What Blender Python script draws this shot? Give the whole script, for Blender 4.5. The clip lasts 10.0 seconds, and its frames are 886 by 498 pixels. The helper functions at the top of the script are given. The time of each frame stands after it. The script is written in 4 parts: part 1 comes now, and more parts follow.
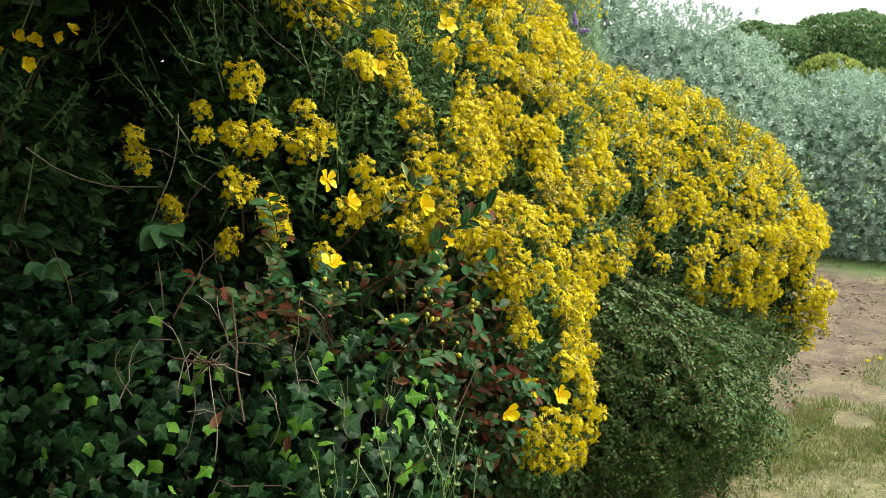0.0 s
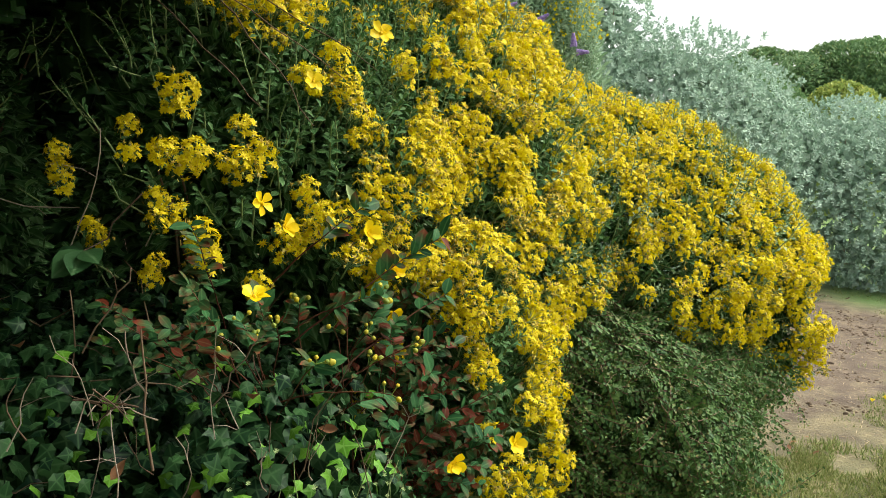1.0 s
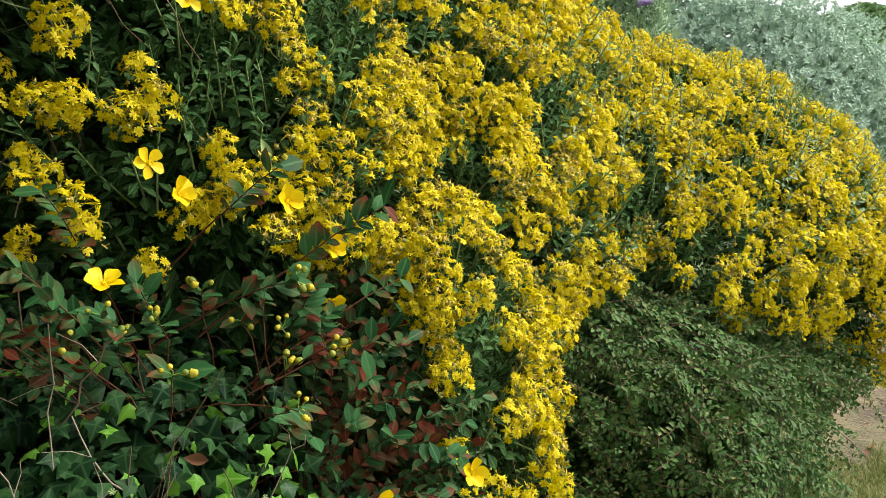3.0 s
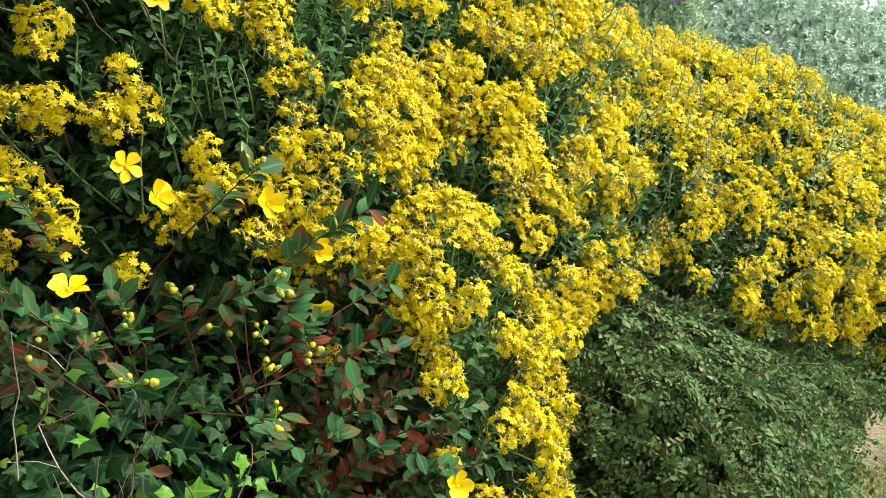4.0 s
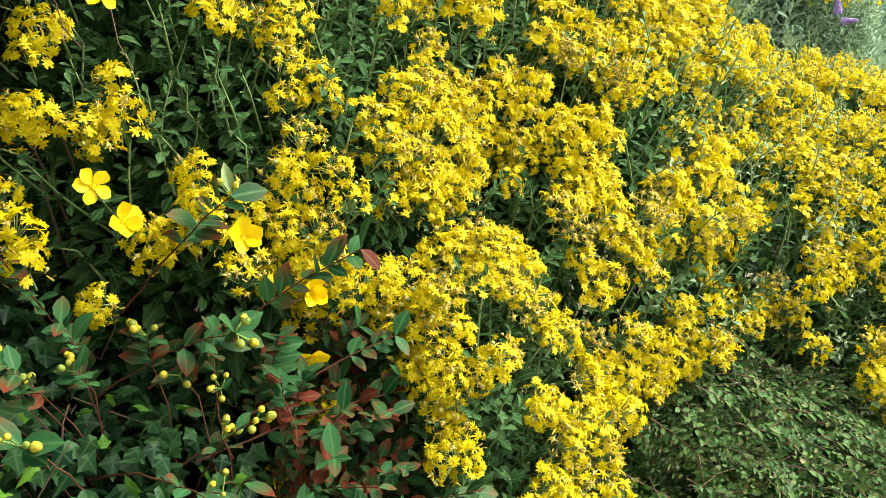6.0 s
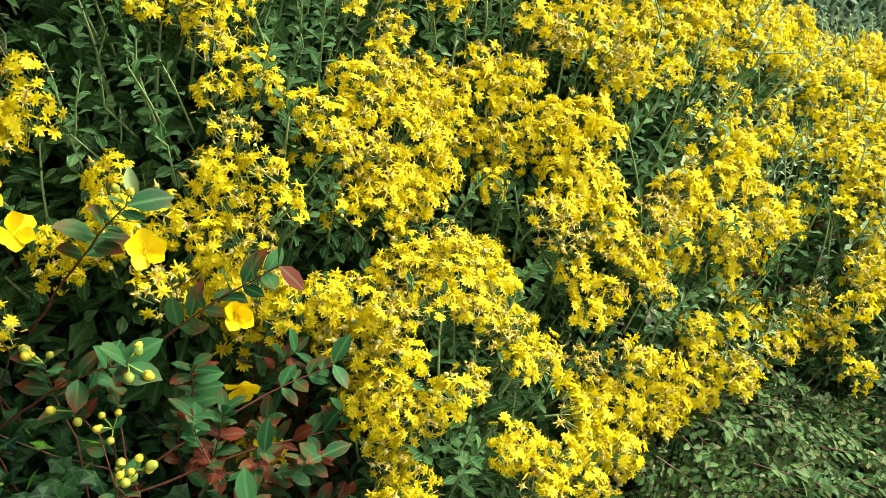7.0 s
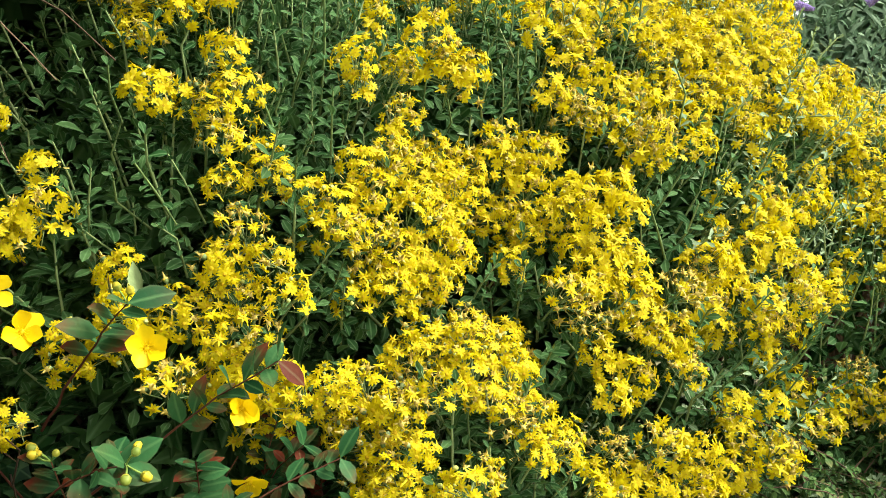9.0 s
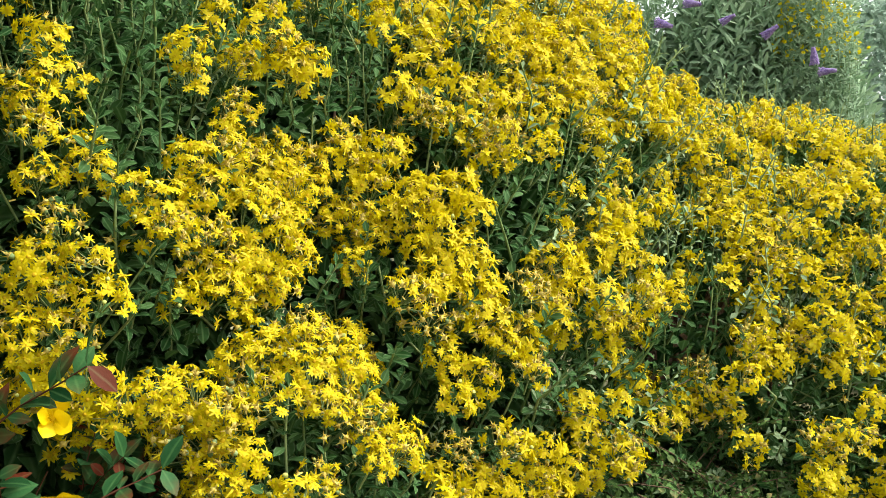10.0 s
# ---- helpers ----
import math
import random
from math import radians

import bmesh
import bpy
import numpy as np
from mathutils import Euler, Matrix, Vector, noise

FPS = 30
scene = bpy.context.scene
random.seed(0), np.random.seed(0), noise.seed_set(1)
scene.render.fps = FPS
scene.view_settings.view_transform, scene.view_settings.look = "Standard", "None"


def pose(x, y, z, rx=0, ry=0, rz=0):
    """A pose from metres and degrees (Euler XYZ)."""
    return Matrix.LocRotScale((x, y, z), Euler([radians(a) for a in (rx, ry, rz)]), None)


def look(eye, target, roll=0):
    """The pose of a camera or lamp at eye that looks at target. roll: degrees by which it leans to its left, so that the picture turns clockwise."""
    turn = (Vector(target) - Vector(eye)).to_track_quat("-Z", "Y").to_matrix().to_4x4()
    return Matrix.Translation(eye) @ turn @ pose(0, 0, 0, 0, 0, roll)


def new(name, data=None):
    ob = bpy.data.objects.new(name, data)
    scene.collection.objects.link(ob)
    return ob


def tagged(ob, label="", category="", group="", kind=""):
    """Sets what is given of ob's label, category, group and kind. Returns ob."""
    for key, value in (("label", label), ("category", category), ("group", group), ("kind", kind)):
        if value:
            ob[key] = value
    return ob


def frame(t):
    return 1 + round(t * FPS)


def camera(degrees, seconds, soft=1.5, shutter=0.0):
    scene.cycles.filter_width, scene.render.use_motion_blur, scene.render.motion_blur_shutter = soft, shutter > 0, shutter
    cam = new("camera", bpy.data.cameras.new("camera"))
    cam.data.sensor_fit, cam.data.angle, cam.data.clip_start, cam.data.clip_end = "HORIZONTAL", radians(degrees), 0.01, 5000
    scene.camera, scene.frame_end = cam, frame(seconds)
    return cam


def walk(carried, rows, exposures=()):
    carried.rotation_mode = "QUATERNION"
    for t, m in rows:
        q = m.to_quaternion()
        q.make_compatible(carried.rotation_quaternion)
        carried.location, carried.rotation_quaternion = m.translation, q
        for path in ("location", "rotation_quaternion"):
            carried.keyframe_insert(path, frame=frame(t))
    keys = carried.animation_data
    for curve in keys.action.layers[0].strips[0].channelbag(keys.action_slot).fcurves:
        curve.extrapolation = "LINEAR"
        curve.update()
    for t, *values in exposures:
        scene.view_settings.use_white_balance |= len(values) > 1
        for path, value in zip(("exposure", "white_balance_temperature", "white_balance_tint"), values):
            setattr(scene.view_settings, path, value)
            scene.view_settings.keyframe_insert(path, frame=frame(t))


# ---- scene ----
cam = camera(52.7, 10.0, soft=0.5)
PATH = [
    (0, (0.003, -0.006, 1.258), (0.002, 2.169, 0.931), -0.20),
    (0.5, (0.059, 0.078, 1.249), (0.116, 2.255, 0.937), 0.08),
    (1, (0.140, 0.177, 1.251), (0.108, 2.360, 0.978), 0.57),
    (1.5, (0.240, 0.298, 1.228), (0.300, 2.486, 1.002), 1.77),
    (2, (0.297, 0.442, 1.222), (0.198, 2.623, 0.953), 1.81),
    (2.5, (0.332, 0.558, 1.222), (0.186, 2.729, 0.900), 1.81),
    (2.7, (0.339, 0.578, 1.214), (0.152, 2.742, 0.870), 1.00),
    (3.8, (0.462, 0.673, 1.195), (0.140, 2.822, 0.852), -0.91),
    (4, (0.458, 0.673, 1.198), (0.111, 2.818, 0.857), -0.66),
    (4.5, (0.453, 0.671, 1.205), (0.062, 2.815, 0.892), 0.13),
    (5, (0.506, 0.705, 1.203), (0.045, 2.838, 0.922), 0.27),
    (5.2, (0.538, 0.734, 1.206), (0.041, 2.858, 0.920), 1.55),
    (6.3, (0.652, 1.062, 1.190), (-0.149, 3.091, 0.898), 0.09),
    (6.5, (0.667, 1.105, 1.181), (-0.140, 3.129, 0.878), -0.50),
    (7, (0.716, 1.221, 1.198), (-0.194, 3.204, 0.906), 0.61),
    (7.5, (0.701, 1.254, 1.224), (-0.222, 3.231, 0.943), -0.06),
    (8, (0.696, 1.243, 1.234), (-0.362, 3.156, 0.993), -1.09),
    (8.5, (0.716, 1.251, 1.244), (-0.420, 3.122, 1.029), -1.23),
    (9, (0.771, 1.280, 1.234), (-0.287, 3.203, 1.083), -1.11),
    (9.5, (0.807, 1.311, 1.221), (-0.083, 3.321, 1.120), -0.27),
    (10, (0.813, 1.335, 1.212), (0.015, 3.382, 1.087), -0.85),
]
EXPOSURES = [(0, 0.48), (0.5, 0.51), (1.0, 0.42), (1.5, 0.24), (2.0, 0.19), (2.5, 0.20), (4.0, 0.84), (6.5, 0.91), (8.5, 0.90), (10, 0.48)]
SKY_STRENGTH, SUN_STRENGTH = 0.15, 2.9
walk(cam, [(t, look(eye, target, roll)) for t, eye, target, roll in PATH], EXPOSURES)

# ---- light: a bright overcast sky and a weak, very wide sun ----
world = bpy.data.worlds.new("overcast_sky")
scene.world = world
world.use_nodes = True
wn, wl = world.node_tree.nodes, world.node_tree.links
wn.clear()
sky = wn.new("ShaderNodeTexSky")
sky.sky_type, sky.sun_disc = "NISHITA", False
sky.sun_elevation, sky.sun_rotation = radians(50.5), radians(74)
sky.air_density, sky.dust_density, sky.ozone_density = 1.0, 4.0, 1.0
grey = wn.new("ShaderNodeHueSaturation")
grey.inputs["Saturation"].default_value, grey.inputs["Value"].default_value = 0.20, 1.8
back = wn.new("ShaderNodeBackground")
back.inputs["Strength"].default_value = SKY_STRENGTH
wout = wn.new("ShaderNodeOutputWorld")
wl.new(sky.outputs["Color"], grey.inputs["Color"])
wl.new(grey.outputs["Color"], back.inputs["Color"])
wl.new(back.outputs["Background"], wout.inputs["Surface"])
sun_data = bpy.data.lights.new("sun", "SUN")
sun_data.energy, sun_data.angle, sun_data.color = SUN_STRENGTH, radians(30), (1.0, 0.96, 0.9)
sun = new("sun", sun_data)
sun.matrix_world = look((6.22, 4.13, 8.2), (0.2, 2.4, 0.6))


# ---- materials ----
def nodes_of(name):
    mat = bpy.data.materials.new(name)
    mat.use_nodes = True
    tree = mat.node_tree
    tree.nodes.clear()
    return mat, tree.nodes, tree.links


def mixed(n, l, fac, a, b):
    """A colour mix; fac, a and b are sockets or values."""
    m = n.new("ShaderNodeMix")
    m.data_type = "RGBA"
    for slot, value in ((0, fac), (6, a), (7, b)):
        if hasattr(value, "links"):
            l.new(value, m.inputs[slot])
        elif slot == 0:
            m.inputs[0].default_value = value
        else:
            m.inputs[slot].default_value = (*value, 1)
    return m.outputs[2]


def ramp(n, l, source, lo, hi, a=0.0, b=1.0):
    r = n.new("ShaderNodeMapRange")
    l.new(source, r.inputs[0])
    for i, value in enumerate((lo, hi, a, b)):
        r.inputs[i + 1].default_value = value
    return r.outputs[0]


def noise_of(n, l, scale, detail=3.0, rough=0.6):
    c = n.new("ShaderNodeTexCoord")
    x = n.new("ShaderNodeTexNoise")
    x.inputs["Scale"].default_value, x.inputs["Detail"].default_value, x.inputs["Roughness"].default_value = scale, detail, rough
    l.new(c.outputs["Object"], x.inputs["Vector"])
    return x.outputs["Fac"]


def plant_material(name, dark, light, rib=None, edge=None, blotch=None, blotch_share=0.0, rough=0.5, see_through=0.25, mottle=60.0, spec=0.2):
    """Leaf or petal: its colour varies from piece to piece and over the piece; st.x runs across it from -1 to 1, st.y along it from 0 to 1."""
    mat, n, l = nodes_of(name)
    geo = n.new("ShaderNodeNewGeometry")
    info = n.new("ShaderNodeObjectInfo")
    add = n.new("ShaderNodeMath")
    add.operation = "ADD"
    l.new(geo.outputs["Random Per Island"], add.inputs[0])
    l.new(info.outputs["Random"], add.inputs[1])
    frac = n.new("ShaderNodeMath")
    frac.operation = "FRACT"
    l.new(add.outputs[0], frac.inputs[0])
    rnd = frac.outputs[0]
    colour = mixed(n, l, rnd, dark, light)
    grain = noise_of(n, l, mottle)
    colour = mixed(n, l, ramp(n, l, grain, 0.35, 0.75, 0.0, 0.35), colour, tuple(0.55 * c for c in dark))
    st = n.new("ShaderNodeAttribute")
    st.attribute_name = "st"
    sep = n.new("ShaderNodeSeparateXYZ")
    l.new(st.outputs["Vector"], sep.inputs[0])
    off = n.new("ShaderNodeMath")
    off.operation = "ABSOLUTE"
    l.new(sep.outputs[0], off.inputs[0])
    if rib:
        colour = mixed(n, l, ramp(n, l, off.outputs[0], 0.0, 0.22, 0.7, 0.0), colour, rib)
    if edge:
        colour = mixed(n, l, ramp(n, l, off.outputs[0], 0.78, 1.0, 0.0, 0.8), colour, edge)
    if blotch:
        mul = n.new("ShaderNodeMath")
        mul.operation = "MULTIPLY"
        l.new(frac.outputs[0], mul.inputs[0])
        mul.inputs[1].default_value = 7.31
        other = n.new("ShaderNodeMath")
        other.operation = "FRACT"
        l.new(mul.outputs[0], other.inputs[0])
        touched = ramp(n, l, other.outputs[0], 1.0 - blotch_share, 1.0 - 0.4 * blotch_share)
        patch = ramp(n, l, noise_of(n, l, 45.0, 2.0), 0.38, 0.6, 0.15, 1.0)
        rim = ramp(n, l, sep.outputs[1], 0.3, 0.8, 0.1, 1.0)
        most = n.new("ShaderNodeMath")
        most.operation = "MULTIPLY"
        l.new(patch, most.inputs[0])
        l.new(rim, most.inputs[1])
        both = n.new("ShaderNodeMath")
        both.operation = "MULTIPLY"
        l.new(touched, both.inputs[0])
        l.new(most.outputs[0], both.inputs[1])
        colour = mixed(n, l, both.outputs[0], colour, blotch)
    shader = n.new("ShaderNodeBsdfPrincipled")
    l.new(colour, shader.inputs["Base Color"])
    shader.inputs["Roughness"].default_value = rough
    shader.inputs["Specular IOR Level"].default_value = spec
    bump = n.new("ShaderNodeBump")
    bump.inputs["Strength"].default_value, bump.inputs["Distance"].default_value = 0.25, 0.002
    l.new(noise_of(n, l, 220.0, 2.0), bump.inputs["Height"])
    l.new(bump.outputs[0], shader.inputs["Normal"])
    out = n.new("ShaderNodeOutputMaterial")
    if see_through:
        glow = n.new("ShaderNodeBsdfTranslucent")
        l.new(colour, glow.inputs["Color"])
        both = n.new("ShaderNodeMixShader")
        both.inputs[0].default_value = see_through
        l.new(shader.outputs[0], both.inputs[1])
        l.new(glow.outputs[0], both.inputs[2])
        l.new(both.outputs[0], out.inputs["Surface"])
    else:
        l.new(shader.outputs[0], out.inputs["Surface"])
    return mat


PETAL = plant_material("daisy_petal", (0.64, 0.51, 0.002), (0.80, 0.70, 0.006), rough=0.55, see_through=0.48, mottle=150)
OLD_PETAL = plant_material("fading_daisy_petal", (0.48, 0.37, 0.004), (0.72, 0.61, 0.02), rough=0.65, see_through=0.25, mottle=150)
DISC = plant_material("daisy_disc", (0.48, 0.31, 0.004), (0.70, 0.50, 0.008), rough=0.8, see_through=0, mottle=900)
FELT = plant_material("felted_stalk", (0.12, 0.19, 0.055), (0.29, 0.36, 0.15), rough=0.85, see_through=0)
SPENT = plant_material("spent_daisy_head", (0.36, 0.26, 0.04), (0.66, 0.54, 0.14), rough=0.9, see_through=0.1, mottle=400)
BUD = plant_material("daisy_bud", (0.30, 0.36, 0.08), (0.52, 0.52, 0.14), rough=0.85, see_through=0)
GREY_LEAF = plant_material("grey_green_leaf", (0.019, 0.070, 0.016), (0.074, 0.158, 0.046), rib=(0.13, 0.23, 0.09), edge=(0.19, 0.28, 0.14), rough=0.65, see_through=0.2, spec=0.08)
PALE_LEAF = plant_material("felted_young_leaf", (0.13, 0.22, 0.09), (0.27, 0.37, 0.19), rib=(0.33, 0.42, 0.26), edge=(0.36, 0.44, 0.28), rough=0.7, see_through=0.2)
TWIG = plant_material("brown_twig", (0.07, 0.045, 0.026), (0.17, 0.115, 0.07), rough=0.9, see_through=0)
PALE_TWIG = plant_material("dead_pale_twig", (0.17, 0.13, 0.09), (0.34, 0.28, 0.21), rough=0.9, see_through=0)
HYP_LEAF = plant_material("st_johns_wort_leaf", (0.012, 0.062, 0.019), (0.044, 0.142, 0.044), rib=(0.08, 0.18, 0.06), edge=(0.05, 0.09, 0.03), blotch=(0.14, 0.030, 0.014), blotch_share=0.75, spec=0.08, rough=0.5, see_through=0.22)
HYP_RED = plant_material("reddened_wort_leaf", (0.060, 0.018, 0.008), (0.17, 0.034, 0.014), rib=(0.13, 0.09, 0.04), blotch=(0.06, 0.10, 0.03), blotch_share=0.4, spec=0.1, rough=0.55, see_through=0.2)
HYP_PETAL = plant_material("st_johns_wort_petal", (0.84, 0.60, 0.003), (0.92, 0.70, 0.006), rough=0.45, see_through=0.35, mottle=40)
HYP_STEM = plant_material("red_stem", (0.08, 0.024, 0.014), (0.15, 0.06, 0.03), rough=0.6, see_through=0)
SEPAL = plant_material("green_sepal", (0.10, 0.20, 0.03), (0.26, 0.36, 0.07), rough=0.5, see_through=0.1)
HYP_BUD = plant_material("green_yellow_bud", (0.14, 0.20, 0.03), (0.50, 0.38, 0.02), rough=0.5, see_through=0)
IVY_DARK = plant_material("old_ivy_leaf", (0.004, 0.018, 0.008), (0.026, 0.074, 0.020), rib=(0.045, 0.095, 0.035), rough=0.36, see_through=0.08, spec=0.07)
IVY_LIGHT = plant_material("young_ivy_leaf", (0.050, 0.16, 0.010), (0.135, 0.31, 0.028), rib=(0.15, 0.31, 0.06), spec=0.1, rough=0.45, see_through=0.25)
COT_LEAF = plant_material("cotoneaster_leaf", (0.018, 0.064, 0.015), (0.092, 0.168, 0.042), rib=(0.14, 0.22, 0.07), blotch=(0.26, 0.20, 0.08), blotch_share=0.15, rough=0.5, see_through=0.15, spec=0.09)
COT_TWIG = plant_material("cotoneaster_twig", (0.08, 0.045, 0.028), (0.17, 0.11, 0.065), rough=0.8, see_through=0)
SILVER = plant_material("silver_leaf", (0.25, 0.37, 0.27), (0.50, 0.63, 0.49), rough=0.7, see_through=0.2)
BUDD_LEAF = plant_material("butterfly_bush_leaf", (0.13, 0.24, 0.12), (0.33, 0.45, 0.27), rib=(0.28, 0.40, 0.22), rough=0.6, see_through=0.25)
BUDD_FLOWER = plant_material("purple_floret", (0.26, 0.17, 0.44), (0.50, 0.38, 0.66), rough=0.7, see_through=0.2)
HILL_LEAF = plant_material("far_scrub_leaf", (0.10, 0.21, 0.075), (0.22, 0.34, 0.14), blotch=(0.40, 0.44, 0.13), blotch_share=0.14, rough=0.6, see_through=0.2)
LIME_LEAF = plant_material("lime_scrub_leaf", (0.22, 0.32, 0.07), (0.44, 0.50, 0.13), blotch=(0.60, 0.55, 0.12), blotch_share=0.25, rough=0.6, see_through=0.2)
BRAMBLE = plant_material("bramble_leaf", (0.020, 0.065, 0.020), (0.045, 0.12, 0.035), rib=(0.08, 0.15, 0.06), rough=0.5, see_through=0.15)
GRASS = plant_material("grass_blade", (0.12, 0.19, 0.04), (0.29, 0.32, 0.10), blotch=(0.55, 0.45, 0.24), blotch_share=0.6, rough=0.6, see_through=0.25)
STRAW = plant_material("dry_straw", (0.24, 0.18, 0.095), (0.52, 0.42, 0.25), rough=0.8, see_through=0.1)
DEAD_LEAF = plant_material("dead_leaf", (0.11, 0.045, 0.02), (0.24, 0.12, 0.055), rough=0.8, see_through=0.1)


def ground_material():
    """Trodden turf: dry grass, greener patches, and bare pale earth beside the shrubs."""
    mat, n, l = nodes_of("trodden_turf")
    big, mid, fine = noise_of(n, l, 0.9, 3), noise_of(n, l, 5.0, 4), noise_of(n, l, 70.0, 4)
    turf = mixed(n, l, ramp(n, l, mid, 0.32, 0.72), (0.12, 0.145, 0.045), (0.29, 0.25, 0.115))
    earth = mixed(n, l, ramp(n, l, mid, 0.35, 0.7), (0.070, 0.049, 0.029), (0.185, 0.135, 0.080))
    c = n.new("ShaderNodeTexCoord")
    trod = n.new("ShaderNodeMapping")
    trod.vector_type = "TEXTURE"
    trod.inputs["Location"].default_value = (2.4, 5.8, 0)
    trod.inputs["Rotation"].default_value = (0, 0, math.radians(64.5))
    trod.inputs["Scale"].default_value = (1 / 0.55, 1 / 1.7, 1)
    l.new(c.outputs["Object"], trod.inputs["Vector"])
    away = n.new("ShaderNodeVectorMath")
    away.operation = "LENGTH"
    l.new(trod.outputs[0], away.inputs[0])
    wob = n.new("ShaderNodeMath")
    wob.operation = "MULTIPLY_ADD"
    l.new(big, wob.inputs[0])
    wob.inputs[1].default_value = 1.4
    l.new(away.outputs["Value"], wob.inputs[2])
    rag = n.new("ShaderNodeMath")
    rag.operation = "MULTIPLY_ADD"
    l.new(mid, rag.inputs[0])
    rag.inputs[1].default_value = 1.6
    l.new(wob.outputs[0], rag.inputs[2])
    bare = ramp(n, l, rag.outputs[0], 2.3, 3.4, 1.0, 0.0)
    colour = mixed(n, l, bare, turf, earth)
    place = n.new("ShaderNodeSeparateXYZ")
    l.new(c.outputs["Object"], place.inputs[0])
    strip = n.new("ShaderNodeMath")
    strip.operation = "MULTIPLY"
    l.new(ramp(n, l, place.outputs[1], 6.9, 7.4, 0.0, 0.9), strip.inputs[0])
    l.new(ramp(n, l, place.outputs[0], 3.05, 3.5), strip.inputs[1])
    colour = mixed(n, l, strip.outputs[0], colour, (0.085, 0.19, 0.028))
    colour = mixed(n, l, ramp(n, l, fine, 0.42, 0.72, 0.0, 0.7), colour, (0.09, 0.07, 0.045))
    shader = n.new("ShaderNodeBsdfPrincipled")
    l.new(colour, shader.inputs["Base Color"])
    shader.inputs["Roughness"].default_value = 0.95
    bump = n.new("ShaderNodeBump")
    bump.inputs["Strength"].default_value, bump.inputs["Distance"].default_value = 0.7, 0.02
    l.new(fine, bump.inputs["Height"])
    l.new(bump.outputs[0], shader.inputs["Normal"])
    out = n.new("ShaderNodeOutputMaterial")
    l.new(shader.outputs[0], out.inputs["Surface"])
    return mat


TURF = ground_material()
EARTH = plant_material("dry_earth", (0.060, 0.042, 0.026), (0.20, 0.15, 0.095), rough=0.95, see_through=0, mottle=60)

# ---- small kit: shapes as arrays, gathered into meshes ----
rng = np.random.default_rng(7)


class Shape:
    """Corners, triangles, a material slot for each triangle, and st coordinates for each corner."""

    def __init__(self, v, f, slot=0, st=None):
        self.v = np.asarray(v, float)
        self.f = np.asarray(f, int).reshape(-1, 3)
        self.slot = np.full(len(self.f), slot) if np.isscalar(slot) else np.asarray(slot, int)
        self.st = np.zeros((len(self.v), 2)) if st is None else np.asarray(st, float)

    def moved(self, m):
        m = np.asarray(m)
        return Shape(self.v @ m[:3, :3].T + m[:3, 3], self.f, self.slot, self.st)

    def slotted(self, slot):
        return Shape(self.v, self.f, slot, self.st)


def joined(shapes):
    v, f, s, st, k = [], [], [], [], 0
    for a in shapes:
        v.append(a.v), f.append(a.f + k), s.append(a.slot), st.append(a.st)
        k += len(a.v)
    return Shape(np.concatenate(v), np.concatenate(f), np.concatenate(s), np.concatenate(st))


def spread(shape, ms):
    """The shape repeated at each of the poses ms (n, 4, 4), as one shape."""
    ms = np.asarray(ms)
    v = np.einsum("nij,kj->nki", ms[:, :3, :3], shape.v) + ms[:, None, :3, 3]
    f = shape.f[None] + (np.arange(len(ms)) * len(shape.v))[:, None, None]
    return Shape(v.reshape(-1, 3), f.reshape(-1, 3), np.tile(shape.slot, len(ms)), np.tile(shape.st, (len(ms), 1)))


def spread_kinds(kinds, ms):
    pick = rng.integers(0, len(kinds), len(ms))
    return joined([spread(k, ms[pick == i]) for i, k in enumerate(kinds) if (pick == i).any()])


def mesh_of(name, shape, materials):
    me = bpy.data.meshes.new(name)
    nv, nf = len(shape.v), len(shape.f)
    me.vertices.add(nv)
    me.loops.add(3 * nf)
    me.polygons.add(nf)
    me.vertices.foreach_set("co", shape.v.astype(np.float32).ravel())
    me.loops.foreach_set("vertex_index", shape.f.astype(np.int32).ravel())
    me.polygons.foreach_set("loop_start", np.arange(0, 3 * nf, 3, dtype=np.int32))
    me.polygons.foreach_set("material_index", shape.slot.astype(np.int32))
    me.polygons.foreach_set("use_smooth", np.ones(nf, bool))
    me.update(calc_edges=True)
    st = me.attributes.new("st", "FLOAT_VECTOR", "POINT")
    st.data.foreach_set("vector", np.column_stack([shape.st, np.zeros(nv)]).astype(np.float32).ravel())
    for m in materials:
        me.materials.append(m)
    return me


def part(name, shape, materials, parent, label="", kind=""):
    """One mesh object under a thing or a part; shape is in world metres."""
    me = shape if isinstance(shape, bpy.types.Mesh) else mesh_of(name, shape, materials)
    ob = new(name, me)
    ob.parent = parent
    ob.matrix_parent_inverse = WORLD_OF[parent.name].inverted()
    WORLD_OF[ob.name] = Matrix.Identity(4)
    return tagged(ob, label, kind=kind)


def placed(name, me, m, parent, label=""):
    """One mesh object under a thing or a part, at the world pose m."""
    ob = new(name, me)
    m = Matrix(np.asarray(m).tolist())
    ob.parent = parent
    ob.matrix_parent_inverse = WORLD_OF[parent.name].inverted()
    ob.matrix_basis = m
    WORLD_OF[ob.name] = m
    return tagged(ob, label)


WORLD_OF = {}


def thing(name, base, label, category, group=""):
    ob = new(name)
    ob.empty_display_size = 0.1
    ob.location = base
    WORLD_OF[ob.name] = Matrix.Translation(base)
    return tagged(ob, label, category, group)


def unit(a):
    a = np.asarray(a, float)
    return a / (np.linalg.norm(a, axis=-1, keepdims=True) + 1e-9)


